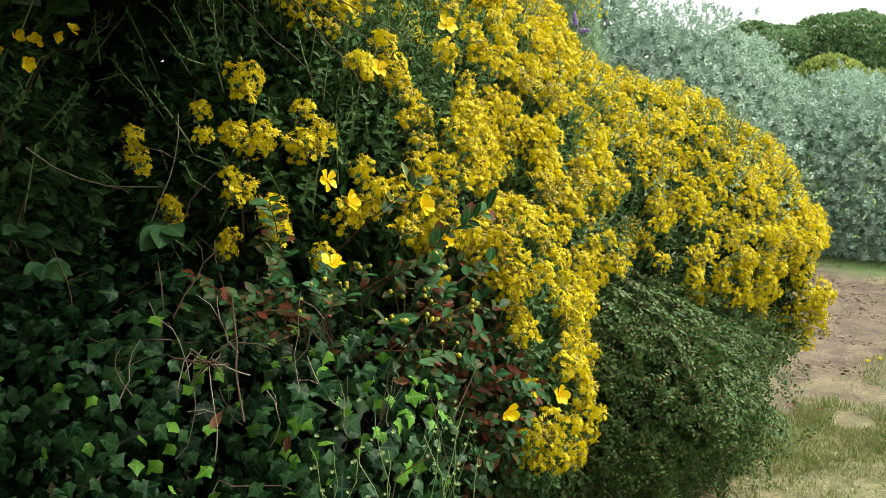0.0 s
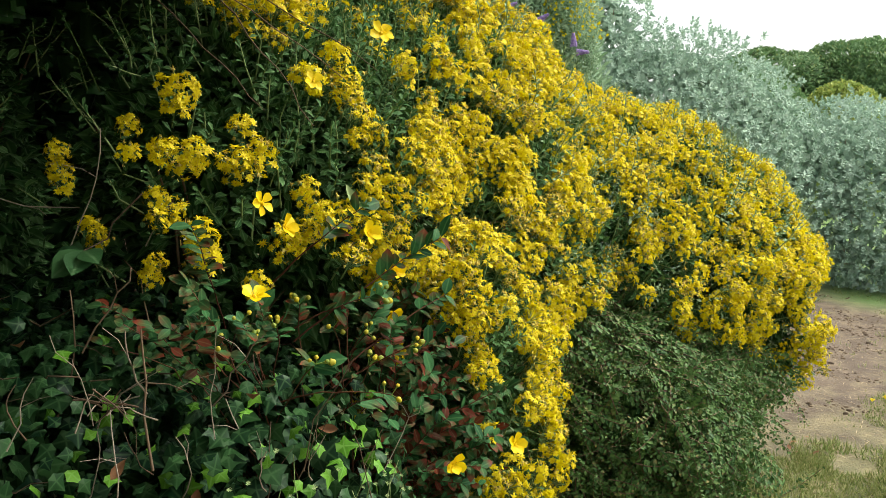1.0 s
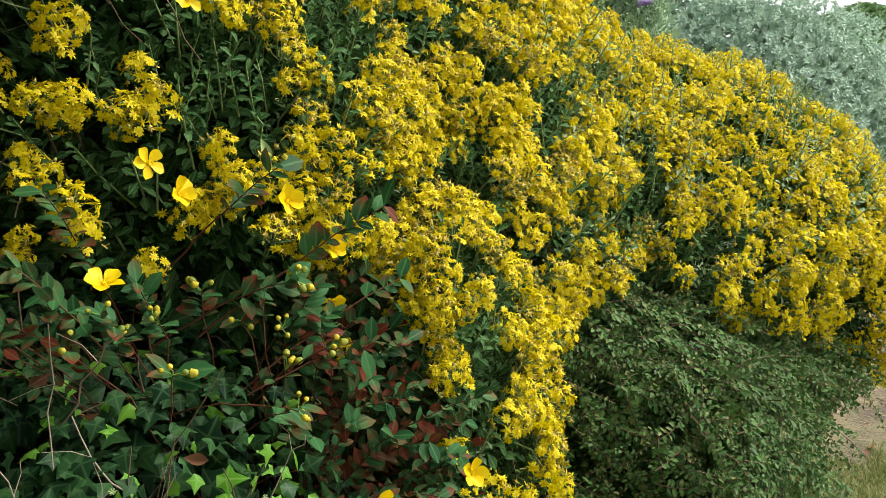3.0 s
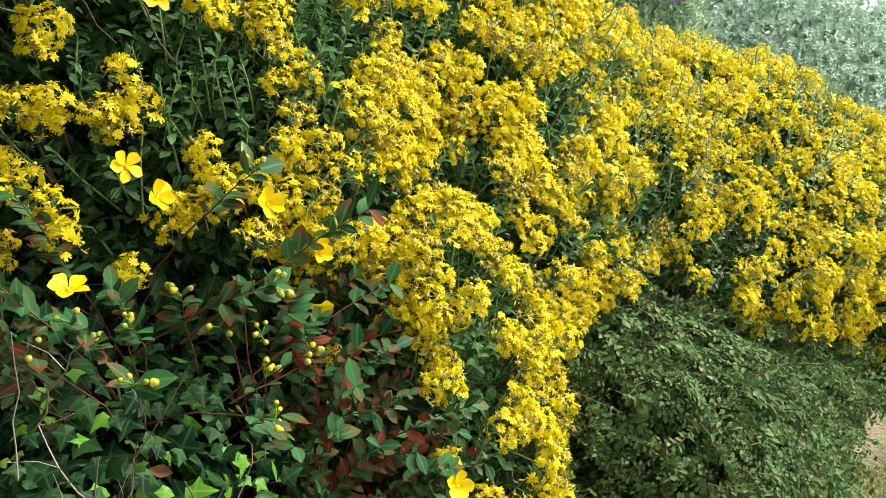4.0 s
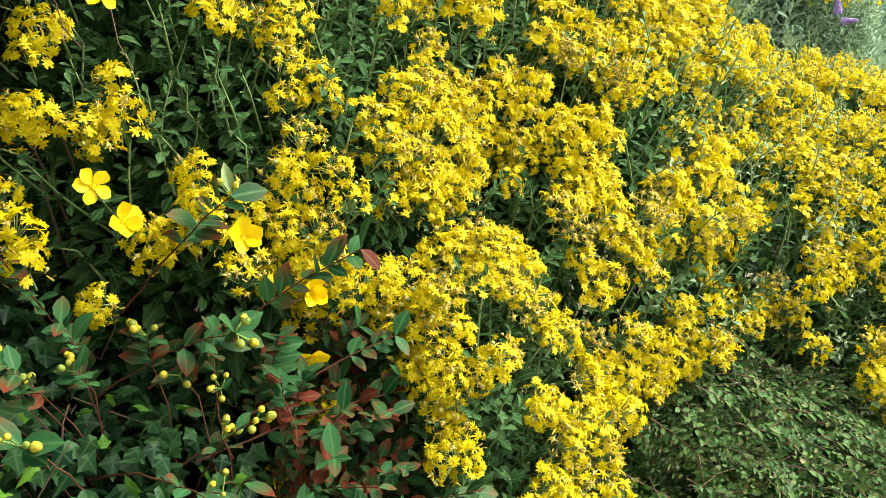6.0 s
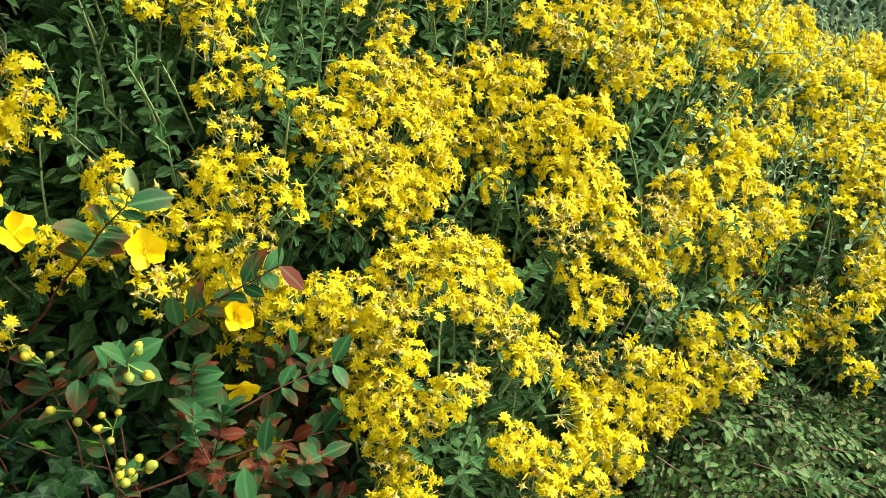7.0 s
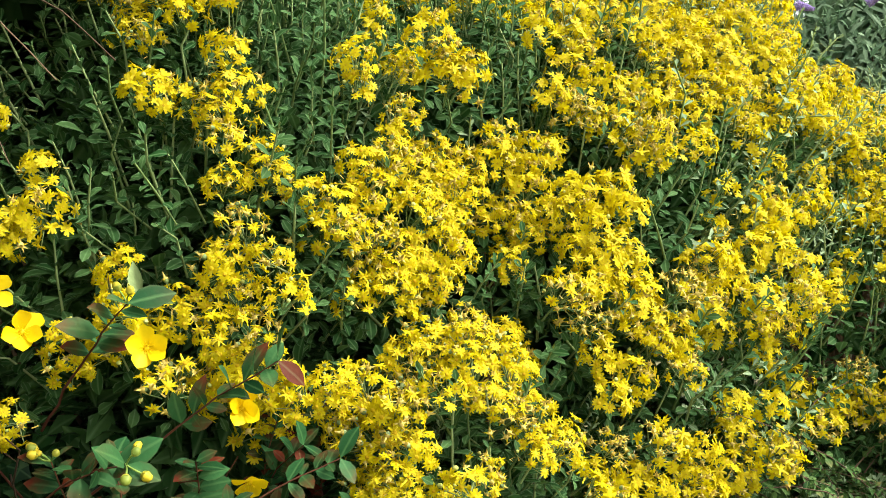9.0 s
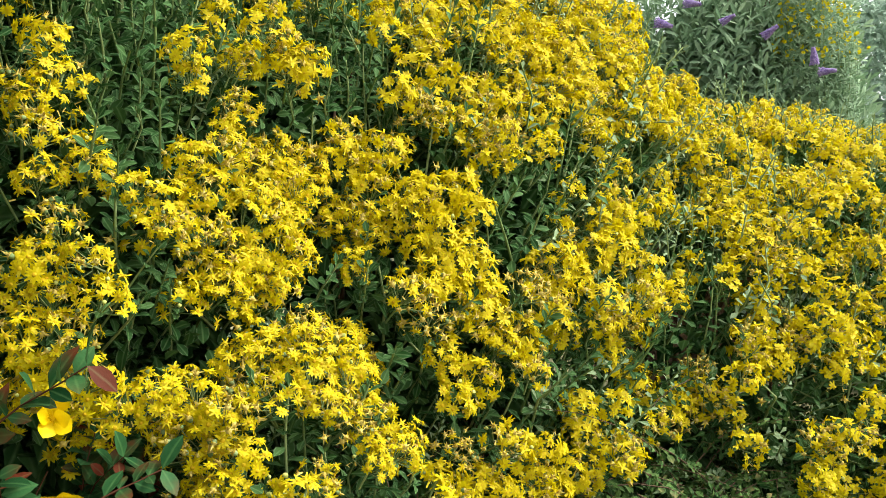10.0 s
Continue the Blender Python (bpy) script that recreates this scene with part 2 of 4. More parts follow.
def poses(p, along, size=1.0, facing=None, axis="z", spin=None):
    """Poses at p whose given axis follows along; the second axis turns towards facing, or at random."""
    p, along = np.asarray(p, float), unit(along)
    k = len(p)
    ref = unit(rng.normal(size=(k, 3))) if facing is None else unit(np.broadcast_to(facing, (k, 3)) + 1e-4)
    side = unit(np.cross(along, ref))
    third = np.cross(side, along)
    m = np.zeros((k, 4, 4))
    m[:, 3, 3] = 1
    cols = (third, side, along) if axis == "z" else (side, along, third)
    size = np.broadcast_to(size, (k,))[:, None]
    for i, c in enumerate(cols):
        m[:, :3, i] = c * size
    if np.linalg.det(m[0, :3, :3]) < 0:
        m[:, :3, 0] *= -1
    m[:, :3, 3] = p
    return m


def leaf(length, width, rows=3, fold=0.25, bend=0.2, tip=0.35, slot=0, blunt=0.0, bias=1.0):
    """A leaf along +y with its face to +z: two halves folded at the midrib, bent down towards its tip."""
    v, st, f = [(0, 0, 0)], [(0, 0)], []
    for r in range(1, rows + 1):
        s = (r / (rows + 1)) ** bias
        w = 0.5 * width * (math.sin(math.pi * s ** (0.8 + tip)) * (1 - blunt) + blunt * min(1, 2.2 * s, 5 * (1 - s)))
        y, z = s * length, -bend * length * s * s
        v += [(-w, y, z + fold * w), (0, y, z), (w, y, z + fold * w)]
        st += [(-1, s), (0, s), (1, s)]
    v.append((0, length, -bend * length))
    st.append((0, 1))
    f += [(0, 2, 1), (0, 3, 2)]
    for r in range(rows - 1):
        a = 1 + 3 * r
        f += [(a, a + 1, a + 4), (a, a + 4, a + 3), (a + 1, a + 2, a + 5), (a + 1, a + 5, a + 4)]
    a = 1 + 3 * (rows - 1)
    f += [(a, a + 1, a + 3), (a + 1, a + 2, a + 3)]
    return Shape(v, f, slot, st)


def strap(length, wide, rows=1, bend=0.1, slot=0, tip=0.9):
    """A blunt strap petal along +y, widest past its middle; tip: its end's share of the width."""
    v, st, f = [], [], []
    for r in range(rows + 1):
        q = r / rows
        w = 0.5 * wide * float(np.interp(q, (0, 0.55, 1), (0.5, 1.0, tip)))
        v += [(-w, q * length, -bend * length * q * q), (w, q * length, -bend * length * q * q)]
        st += [(-0.5, q), (0.5, q)]
    for r in range(rows):
        a = 2 * r
        f += [(a, a + 1, a + 3), (a, a + 3, a + 2)]
    return Shape(v, f, slot, st)


def tube(points, r0, r1, sides=5, slot=0):
    """A tapering stem through the points."""
    p = np.asarray(points, float)
    k = len(p)
    d = unit(np.gradient(p, axis=0))
    ref = np.array([0.31, 0.17, 0.93]) if abs(d[0, 2]) < 0.8 else np.array([1.0, 0.2, 0.1])
    a = unit(np.cross(d, ref))
    b = np.cross(d, a)
    w = np.arange(sides) * 2 * math.pi / sides
    rad = np.linspace(r0, r1, k)[:, None, None]
    v = p[:, None] + rad * (np.cos(w)[None, :, None] * a[:, None] + np.sin(w)[None, :, None] * b[:, None])
    f = []
    for i in range(k - 1):
        for j in range(sides):
            x, y = i * sides + j, i * sides + (j + 1) % sides
            f += [(x, y, y + sides), (x, y + sides, x + sides)]
    return Shape(v.reshape(-1, 3), f, slot)


def blob(r, h, sides=7, slot=0, rings=2):
    """A small dome or bud on +z."""
    v, f = [], []
    for i in range(rings):
        t = math.pi / 2 * i / rings
        for j in range(sides):
            w = 2 * math.pi * j / sides
            v.append((r * math.cos(t) * math.cos(w), r * math.cos(t) * math.sin(w), h * math.sin(t)))
    v.append((0, 0, h))
    for i in range(rings - 1):
        for j in range(sides):
            a, b = i * sides + j, i * sides + (j + 1) % sides
            f += [(a, b, b + sides), (a, b + sides, a + sides)]
    a = (rings - 1) * sides
    for j in range(sides):
        f.append((a + j, a + (j + 1) % sides, len(v) - 1))
    return Shape(v, f, slot)


def ball(r, sides=7, slot=0, stretch=1.2):
    return joined([blob(r, r * stretch, sides, slot), blob(r, -r, sides, slot)])


def turned(shape, x=0, y=0, z=0, at=(0, 0, 0), size=1.0):
    return shape.moved(np.array(pose(*at, x, y, z)) @ np.diag((size, size, size, 1)))


# ---- mounds: each shrub's outer form, as overlapping rounded lumps ----
ALONG, OUT, FROM = np.array((0.7513, 0.66, 0)), np.array((0.66, -0.7513, 0)), np.array((-0.44, 1.98, 0))


def bank(u, w, z):
    """A place by its way along the flowering bank, its way out of it, and its height."""
    return FROM + u * ALONG + w * OUT + np.array((0, 0, z))


class Mounds:
    def __init__(self, lumps, skew=True):
        self.c = np.array([a[:3] for a in lumps], float)
        self.r = np.array([a[3:] for a in lumps], float)
        self.axes = np.array((ALONG, OUT, (0, 0, 1))) if skew else np.eye(3)
        self.at = FROM if skew else np.zeros(3)

    def depth(self, p):
        """How far outside (inside: minus) each place lies, in metres."""
        q = (np.asarray(p) - self.at) @ self.axes.T
        q = (q[:, None] - self.c) / self.r
        k0, k1 = np.linalg.norm(q, axis=-1), np.linalg.norm(q / self.r, axis=-1) + 1e-9
        return (k0 * (k0 - 1) / k1).min(1)

    def sample(self, count, inset=0.0, floor=0.02, keep=None):
        """Places on the joint outer face, drawn in by inset, and the outward directions there; keep says which to take."""
        area = (self.r[:, 0] * self.r[:, 1] * self.r[:, 2]) ** (2 / 3)
        ps, ns, have = [], [], 0
        for _ in range(12):
            k = rng.choice(len(area), 3 * count, p=area / area.sum())
            d = unit(rng.normal(size=(3 * count, 3)))
            even = rng.random(3 * count) < np.linalg.norm(d / self.r[k], axis=1) * self.r[k].min(1)
            d, k = d[even], k[even]
            n = unit(d / self.r[k]) @ self.axes
            p = self.at + (self.c[k] + d * (self.r[k] - inset)) @ self.axes
            ok = (self.depth(p) > -inset - 0.012) & (p[:, 2] > floor)
            if keep is not None:
                ok &= keep(p, n)
            ps.append(p[ok]), ns.append(n[ok])
            have += ok.sum()
            if have >= count:
                break
        return np.concatenate(ps)[:count], np.concatenate(ns)[:count]


def thinned(p, gap, limit=10 ** 9):
    """Indices of places kept at least gap apart."""
    cells, kept = {}, []
    gap = np.broadcast_to(gap, (len(p),))
    big = gap.max()
    for i, (x, g) in enumerate(zip(p, gap)):
        c = tuple(np.floor(x / big).astype(int))
        near = [j for a in (-1, 0, 1) for b in (-1, 0, 1) for e in (-1, 0, 1) for j in cells.get((c[0] + a, c[1] + b, c[2] + e), ())]
        if near and (((p[near] - x) ** 2).sum(1) < g * g).any():
            continue
        cells.setdefault(c, []).append(i)
        kept.append(i)
        if len(kept) >= limit:
            break
    return np.array(kept, int)

def noise_field(p, scale):
    return np.array([noise.noise(Vector(x) * scale) for x in p])


# ---- the ground ----
def ground_height(x, y):
    return 0.02 * np.sin(1.3 * x + 0.7) * np.cos(1.1 * y) - 0.012 * np.clip(y - 4, 0, 30) + 0.012 * np.sin(4.1 * x - 2.3 * y)


def build_ground():
    ring = np.concatenate([np.linspace(0, 8, 60), np.geomspace(8.5, 2500, 26)])
    w = np.linspace(0, 2 * math.pi, 97)[:-1]
    x = 1.6 + ring[:, None] * np.cos(w)
    y = 3.6 + ring[:, None] * np.sin(w)
    far = np.clip((np.hypot(x, y) - 60) / 200, 0, 1)
    z = ground_height(x, np.minimum(y, 30)) * (1 - far) - 0.4 * far
    v = np.stack([x, y, z], -1).reshape(-1, 3)
    f = []
    for i in range(len(ring) - 1):
        for j in range(96):
            a, b = i * 96 + j, i * 96 + (j + 1) % 96
            f += [(a, a + 96, b + 96), (a, b + 96, b)]
    ob = new("ground", mesh_of("ground", Shape(v, f), [TURF]))
    tagged(ob, "trodden dry grass with a bare earth patch", "ground", kind="structure")


build_ground()


def stalk_line(a, b, rise=0.3, sag=0.0, steps=7, wobble=0.012):
    """An arching way from a to b that first rises."""
    a, b = np.asarray(a, float), np.asarray(b, float)
    s = np.linspace(0, 1, steps)[:, None]
    mid = a * 0.45 + b * 0.55 + np.array((0, 0, rise))
    line = (1 - s) ** 2 * a + 2 * s * (1 - s) * mid + s * s * b
    line[1:-1] += rng.normal(size=(steps - 2, 3)) * wobble
    return line


# ---- the yellow-flowered daisy shrub ----
def daisy_head(petals=13, droop=0.15, rows=2, ragged=0.0, wide=0.0034):
    """A flower head that faces +z: strap petals round a domed disc; ragged ones are curled and shrunken."""
    out = []
    for i in range(petals):
        w = 360 * (i + 0.45 * rng.random()) / petals
        long = 0.0096 * rng.uniform(0.85 - 0.35 * ragged, 1.1)
        bend = rng.uniform(-0.6, 2.6) * droop + ragged * rng.normal() * 0.55
        one = strap(long, wide * (1 - 0.25 * ragged), rows, bend, slot=6 if rng.random() < 0.06 + 0.36 * ragged else 0, tip=0.6 if rows > 1 else 0.9)
        out.append(one.moved(np.array(pose(0, 0, 0.0012, rng.normal() * 24 * ragged, rng.normal() * 30 * ragged, w))))
    petal = joined(out)
    r = np.linalg.norm(petal.v[:, :2], axis=1, keepdims=True) + 1e-6
    petal.v[:, :2] *= (r + 0.0018) / r
    if rows == 1:
        return joined([petal, blob(0.0036, 0.0026, 5, 1, 1)])
    return joined([petal, blob(0.0038, 0.0028, 7, 1, 2), blob(0.0040, -0.006, 7, 2, 1)])


def spent_head():
    out = [blob(0.0046, 0.004, 7, slot=3), blob(0.0042, -0.006, 6, slot=2)]
    for i in range(9):
        p = leaf(0.009, 0.0026, rows=1, bend=-0.9 if i % 2 else 0.8, slot=3 if i % 3 else 6)
        out.append(p.moved(pose(0, 0, 0, rng.uniform(10, 60), 0, i * 40)))
    return joined(out)


def bud_head():
    return joined([ball(0.0032, 6, 4, 1.3)])


def flower_cluster(heads, spread_r, spent_share, dome=0.8):
    """A flat-topped spray: the forking felted stalk, and the kind and pose of each head on it."""
    out, tops = [], []
    for i in range(heads):
        r = spread_r * math.sqrt((i + 0.5) / heads)
        w = i * 2.39996 + rng.normal() * 0.3
        tilt = 74 * (r / spread_r) * rng.uniform(0.5, 1.15)
        top = np.array((r * math.cos(w), r * math.sin(w), -dome * r * r / spread_r + rng.normal() * 0.007))
        chance = rng.random()
        kind = 6 if chance < spent_share else 7 if chance < spent_share + 0.03 else rng.integers(0, 6)
        lean = np.array(pose(*top, 0, tilt, math.degrees(w))) @ np.array(pose(0, 0, 0, rng.normal() * 22, rng.normal() * 22, rng.uniform(0, 360)))
        size = rng.uniform(0.76, 1.0)
        tops.append((kind, lean @ np.diag((size, size, size, 1))))
        fork = np.array((0.25 * top[0], 0.25 * top[1], -0.045))
        if i % 2 == 0:
            out.append(tube([fork, top - np.array((0, 0, 0.006))], 0.0009, 0.0008, 3, slot=2))
    out.append(tube([(0, 0, -0.085), (0, 0, -0.045)], 0.0018, 0.0014, 4, slot=2))
    for i in range(heads // 2):
        w, r = rng.uniform(0, 6.3), spread_r * math.sqrt(rng.random())
        low = pose(r * math.cos(w), r * math.sin(w), -dome * r * r / spread_r - rng.uniform(0.008, 0.02), rng.normal() * 40, rng.normal() * 40, rng.uniform(0, 360))
        out.append(strap(0.008, 0.0028, 1, rng.normal() * 0.6, slot=3).moved(np.array(low)))
    for i in range(4):
        out.append(leaf(0.03, 0.011, 2, slot=5).moved(np.array(pose(0, 0, -0.05 - 0.015 * i, 40, 0, rng.uniform(0, 360)))))
    return joined(out), tops


def daisy_sprig(leaves=12, long=0.13, rows=3, big=0.032):
    """A leafy shoot along +z with a pale felted stem and blunt oval leaves that widen to the tip."""
    sway = rng.normal(size=2) * 0.012
    line = np.array([(0, 0, -0.05), (sway[0], sway[1], long * 0.45), (0, 0, long)])
    out = [tube(line, 0.0023, 0.0013, 4, slot=1)]
    for i in range(leaves):
        s = ((i + 0.5) / leaves) ** 0.75
        at = [np.interp(long * (-0.2 + 1.2 * s), line[:, 2], line[:, k]) for k in range(2)]
        size = big * (1.0 - 0.45 * s) * rng.uniform(0.75, 1.15)
        one = leaf(size, size * 0.46, rows, fold=0.35, bend=rng.uniform(-0.15, 0.5), tip=0.5, slot=0, blunt=0.55, bias=0.45)
        out.append(one.moved(np.array(pose(*at, long * (-0.2 + 1.2 * s), 10 + 58 * s * s + rng.normal() * 10, rng.normal() * 16, i * 137.5 + rng.normal() * 15))))
    return joined(out)


DAISY = Mounds([
    (-0.56, -0.97, 1.05, 0.75, 0.66, 1.02), (0.43, -0.51, 0.96, 0.64, 0.66, 0.73), (0.86, -0.42, 0.52, 1.01, 0.51, 1.12),
    (1.32, -1.21, 1.17, 0.78, 1.02, 0.73), (2.04, -1.69, 0.77, 1.83, 1.77, 0.80), (2.53, -0.45, 0.54, 0.19, 0.56, 0.46), (0.73, 0.06, 0.45, 0.31, 0.25, 0.60)])
# leafy gaps in the bloom: way along the bank, height, radius
GAPS = [
    (0.57, 1.34, 0.037), (0.88, 1.40, 0.042), (0.82, 1.38, 0.037), (1.13, 1.49, 0.037), (1.02, 1.30, 0.026), (1.13, 1.20, 0.042), (1.15, 1.15, 0.045),
    (1.23, 1.20, 0.034), (0.93, 0.96, 0.033), (1.19, 0.91, 0.056), (0.54, 1.14, 0.026), (0.49, 1.24, 0.029), (0.54, 1.06, 0.038), (0.62, 1.05, 0.027),
    (0.72, 0.91, 0.029), (0.86, 1.07, 0.025), (1.00, 1.01, 0.022), (1.27, 0.94, 0.044), (1.47, 0.97, 0.032), (1.29, 1.31, 0.031), (1.39, 0.87, 0.031),
    (0.19, 1.16, 0.033), (0.18, 1.10, 0.033), (0.35, 1.27, 0.029), (0.34, 1.16, 0.032), (0.70, 0.78, 0.036), (0.73, 0.73, 0.041), (1.54, 1.01, 0.040),
    (1.61, 0.84, 0.032), (2.02, 1.03, 0.031), (1.95, 0.96, 0.035), (0.68, 0.64, 0.035), (1.35, 1.24, 0.040), (1.52, 1.27, 0.042), (1.44, 1.13, 0.034), (1.62, 1.17, 0.036),
]
SINGLE_SPRAYS = [
    (-0.45, 2.11, 1.37), (-0.46, 2.09, 1.33), (-0.56, 2.06, 1.21), (-0.49, 2.04, 1.21), (-0.43, 2.04, 1.21),
    (-0.40, 2.04, 1.22), (-0.56, 2.08, 1.28), (-0.73, 2.12, 1.22), (-0.72, 2.09, 1.15), (-0.49, 2.02, 1.14),
    (-0.48, 2.01, 1.09), (-0.44, 2.01, 1.11), (-0.48, 2.00, 1.00), (-0.50, 2.00, 0.97), (-0.62, 2.03, 1.07),
    (-0.40, 2.01, 1.07), (-0.39, 2.00, 1.02), (-0.31, 2.06, 1.22), (-0.27, 2.07, 1.23), (-0.32, 2.05, 1.19),
    (0.00, 2.42, 1.45), (0.01, 2.42, 1.41), (0.065, 2.54, 1.49), (0.08, 2.54, 1.45), (0.10, 2.55, 1.43), (0.06, 2.46, 1.36), (0.16, 2.74, 1.51), (0.13, 2.56, 1.43),
]


COT = Mounds([(1.40, -0.50, 0.34, 0.55, 0.96, 0.50), (1.78, -0.36, 0.30, 0.86, 0.50, 0.46), (0.88, -0.04, 0.36, 0.24, 0.23, 0.36)])


def lower_edge(u):
    """The height below which the daisies give way to the wort in front of them."""
    return np.interp(u, (0, 0.33, 0.47, 0.57, 0.62, 0.65), (0.97, 1.0, 0.92, 0.80, 0.68, 0.30))


def over_cot(u):
    """The height above which the daisies hang over the cotoneaster."""
    return np.interp(u, (1.19, 1.2, 1.5, 1.64, 1.82, 2.04, 2.3, 2.46, 2.6), (2.0, 0.82, 0.86, 0.80, 0.67, 0.56, 0.50, 0.44, 0.36))


def flower_share(p):
    """How closely the flowers stand at a place: 1 in the full bloom, 0 in the leafy gaps."""
    q = p - FROM
    u, z = q @ ALONG, p[:, 2]
    d = np.interp(u, (-0.14, 0.03, 0.24, 0.42, 1.3, 1.5), (0, 0.17, 0.48, 1.0, 1.0, 0.92))
    low = lower_edge(u)
    d *= np.clip((z - low) / 0.05 + 0.5, 0.02, 1) * (1 - 0.4 * (u < 1.2) * np.clip((0.70 - z) / 0.1, 0, 1)) * np.clip((1.95 - z) / 0.2, 0, 1)
    d *= 1 - 0.88 * np.clip((z - 1.35) / 0.06, 0, 1) * np.clip((u - 0.46) / 0.06, 0, 1) * np.clip((1.12 - u) / 0.2, 0, 1)
    d *= np.maximum(np.clip(1.6 + 2.3 * noise_field(p + 3.1, 5.0), 0.15, 1), 0.75 * (u < 0.36)) * np.clip(1.15 + 2.0 * noise_field(p - 1.7, 10.0), 0.3, 1)
    d *= 1 - 0.9 * np.clip((z - 1.31) / 0.05, 0, 1) * np.clip((0.28 - u) / 0.06, 0, 1)
    d *= 1 - 0.42 * np.clip((z - 1.19) / 0.06, 0, 1) * np.clip((0.66 - u) / 0.1, 0, 1)
    for along, high, r in GAPS:
        d *= np.clip((np.hypot(u - along, z - high) - r - 0.012) / 0.015, 0, 1)
    return d


def build_daisy_shrub():
    shrub = thing("daisy_shrub", (-0.1, 3.0, 0), "sprawling grey-leaved shrub covered in yellow daisy flowers", "shrub")
    kinds = [daisy_sprig(int(k), l, 2) for k, l in ((16, 0.10), (18, 0.12), (15, 0.085), (14, 0.075))]
    def front(p, n):
        w = (p - FROM) @ OUT
        return (w > -1.25) & ((p - FROM) @ ALONG < 3.5) & (((np.array((0.5, 0.7, 1.3)) - p) * n).sum(1) > -0.22)

    p, n = DAISY.sample(24000, 0.02, keep=front)
    keep = thinned(p, 0.034)
    keep = keep[rng.random(len(keep)) < np.interp((p[keep] - FROM) @ ALONG, (-0.1, 0.22, 0.5), (0.08, 0.35, 1))]
    keep = keep[p[keep, 2] > lower_edge((p[keep] - FROM) @ ALONG) - 0.04]
    p, n = p[keep], n[keep]
    share = flower_share(p)
    up = np.array((0, 0, 1.0))
    p = p - n * (0.060 + (0.11 - 0.035 * ((p - FROM) @ ALONG > 1.05)) * share + rng.uniform(-0.02, 0.02, len(p)))[:, None]
    ms = poses(p, 0.75 * n + 0.75 * up + rng.normal(size=p.shape) * 0.26, rng.uniform(0.75, 1.2, len(p)))
    pale = (rng.random(len(p)) < np.interp((p - FROM) @ ALONG, (0.3, 0.9, 1.2, 1.4), (0.01, 0.05, 0.32, 0.42))) & (share > 0.2)
    ms[pale, :3, 3] += np.interp((p[pale] - FROM) @ ALONG, (0.9, 1.3), (0.04, 0.062))[:, None] * n[pale]
    young = [daisy_sprig(13, l, 1, 0.028) for l in (0.09, 0.11)]
    young = [Shape(a.v, a.f, np.where(a.slot == 0, 2, 1), a.st) for a in young]
    whole, ms = ms, ms[~pale]
    far = (p[~pale] - FROM) @ ALONG > 1.3
    coarse = [daisy_sprig(12, l, 1) for l in (0.10, 0.12, 0.085)]
    shoots = [spread_kinds(kinds, ms[~far]), spread_kinds(coarse, ms[far]), spread_kinds(young, whole[pale])]
    for inset, count in ((0.085, 8000), (0.13, 10000), (0.20, 12000), (0.30, 10000), (0.42, 6000)):
        q, m = DAISY.sample(count, inset, keep=front)
        if inset < 0.16:
            over = (q[:, 2] > lower_edge((q - FROM) @ ALONG) - 0.06) & (rng.random(len(q)) < np.interp((q - FROM) @ ALONG, (0.02, 0.25), (0.12, 1)))
            q, m = q[over], m[over]
        one = leaf(0.034, 0.018, 3, 0.3, 0.25, tip=0.5, blunt=0.55, bias=0.6) if inset < 0.16 else leaf(0.062, 0.036, 1, 0.2, 0.2, tip=0.3, blunt=0.4)
        shoots.append(spread(one, poses(q, m + rng.normal(size=q.shape) * 0.9, rng.uniform(0.7, 1.2, len(q)), facing=up + rng.normal(size=q.shape) * 0.4, axis="y")))
    q, m = DAISY.sample(16000, 0.085, keep=lambda p, n: front(p, n) & ((p - FROM) @ ALONG > 2.15))
    q, m = q[:7000], m[:7000]
    shoots.append(spread(leaf(0.048, 0.026, 2, 0.3, 0.25, tip=0.5, blunt=0.55, bias=0.6), poses(q, m + rng.normal(size=q.shape) * 0.7, rng.uniform(0.8, 1.3, len(q)), facing=up, axis="y")))
    part("foliage", joined(shoots), [GREY_LEAF, FELT, PALE_LEAF], shrub, "grey-green felted oval leaves with pale edges", "stuff")
    tips, tn = DAISY.sample(150, 0.10)
    for a, b in zip(tips, tn):
        if (a - FROM) @ OUT < -1.1 or (a - FROM) @ ALONG > 2.2:
            continue
        root = np.array((a[0], a[1], 0)) - np.array((b[0], b[1], 0)) * 0.5 + rng.normal(size=3) * (0.06, 0.06, 0)
        root[2] = 0
        part("branch", tube(stalk_line(root, a, 0.1, steps=6), 0.008, 0.0025, 5), [TWIG], shrub)
    mats = [PETAL, DISC, FELT, SPENT, BUD, GREY_LEAF, OLD_PETAL]
    heads, mid_heads, far_heads = [[daisy_head(int(k) - less, d, rows, g, wide) for k, d, g in ((12, 0.08, 0), (12, 0.2, 0.05), (13, 0.34, 0.2), (12, 0.14, 0.4), (12, 0.26, 0.9), (12, 0.2, 0.7))] + [spent_head(), bud_head()] for rows, less, wide in ((2, 0, 0.0029), (1, 1, 0.0030), (1, 5, 0.0047))]
    names = ["flower_head"] * 6 + ["spent_head", "bud"]
    sprays = [flower_cluster(int(h), r, q, 0.85) for h, r, q in ((31, 0.041, 0.05), (36, 0.046, 0.07), (24, 0.036, 0.05), (29, 0.041, 0.16), (17, 0.030, 0.05), (38, 0.047, 0.06), (25, 0.037, 0.32), (27, 0.038, 0.05), (25, 0.039, 0.86))]
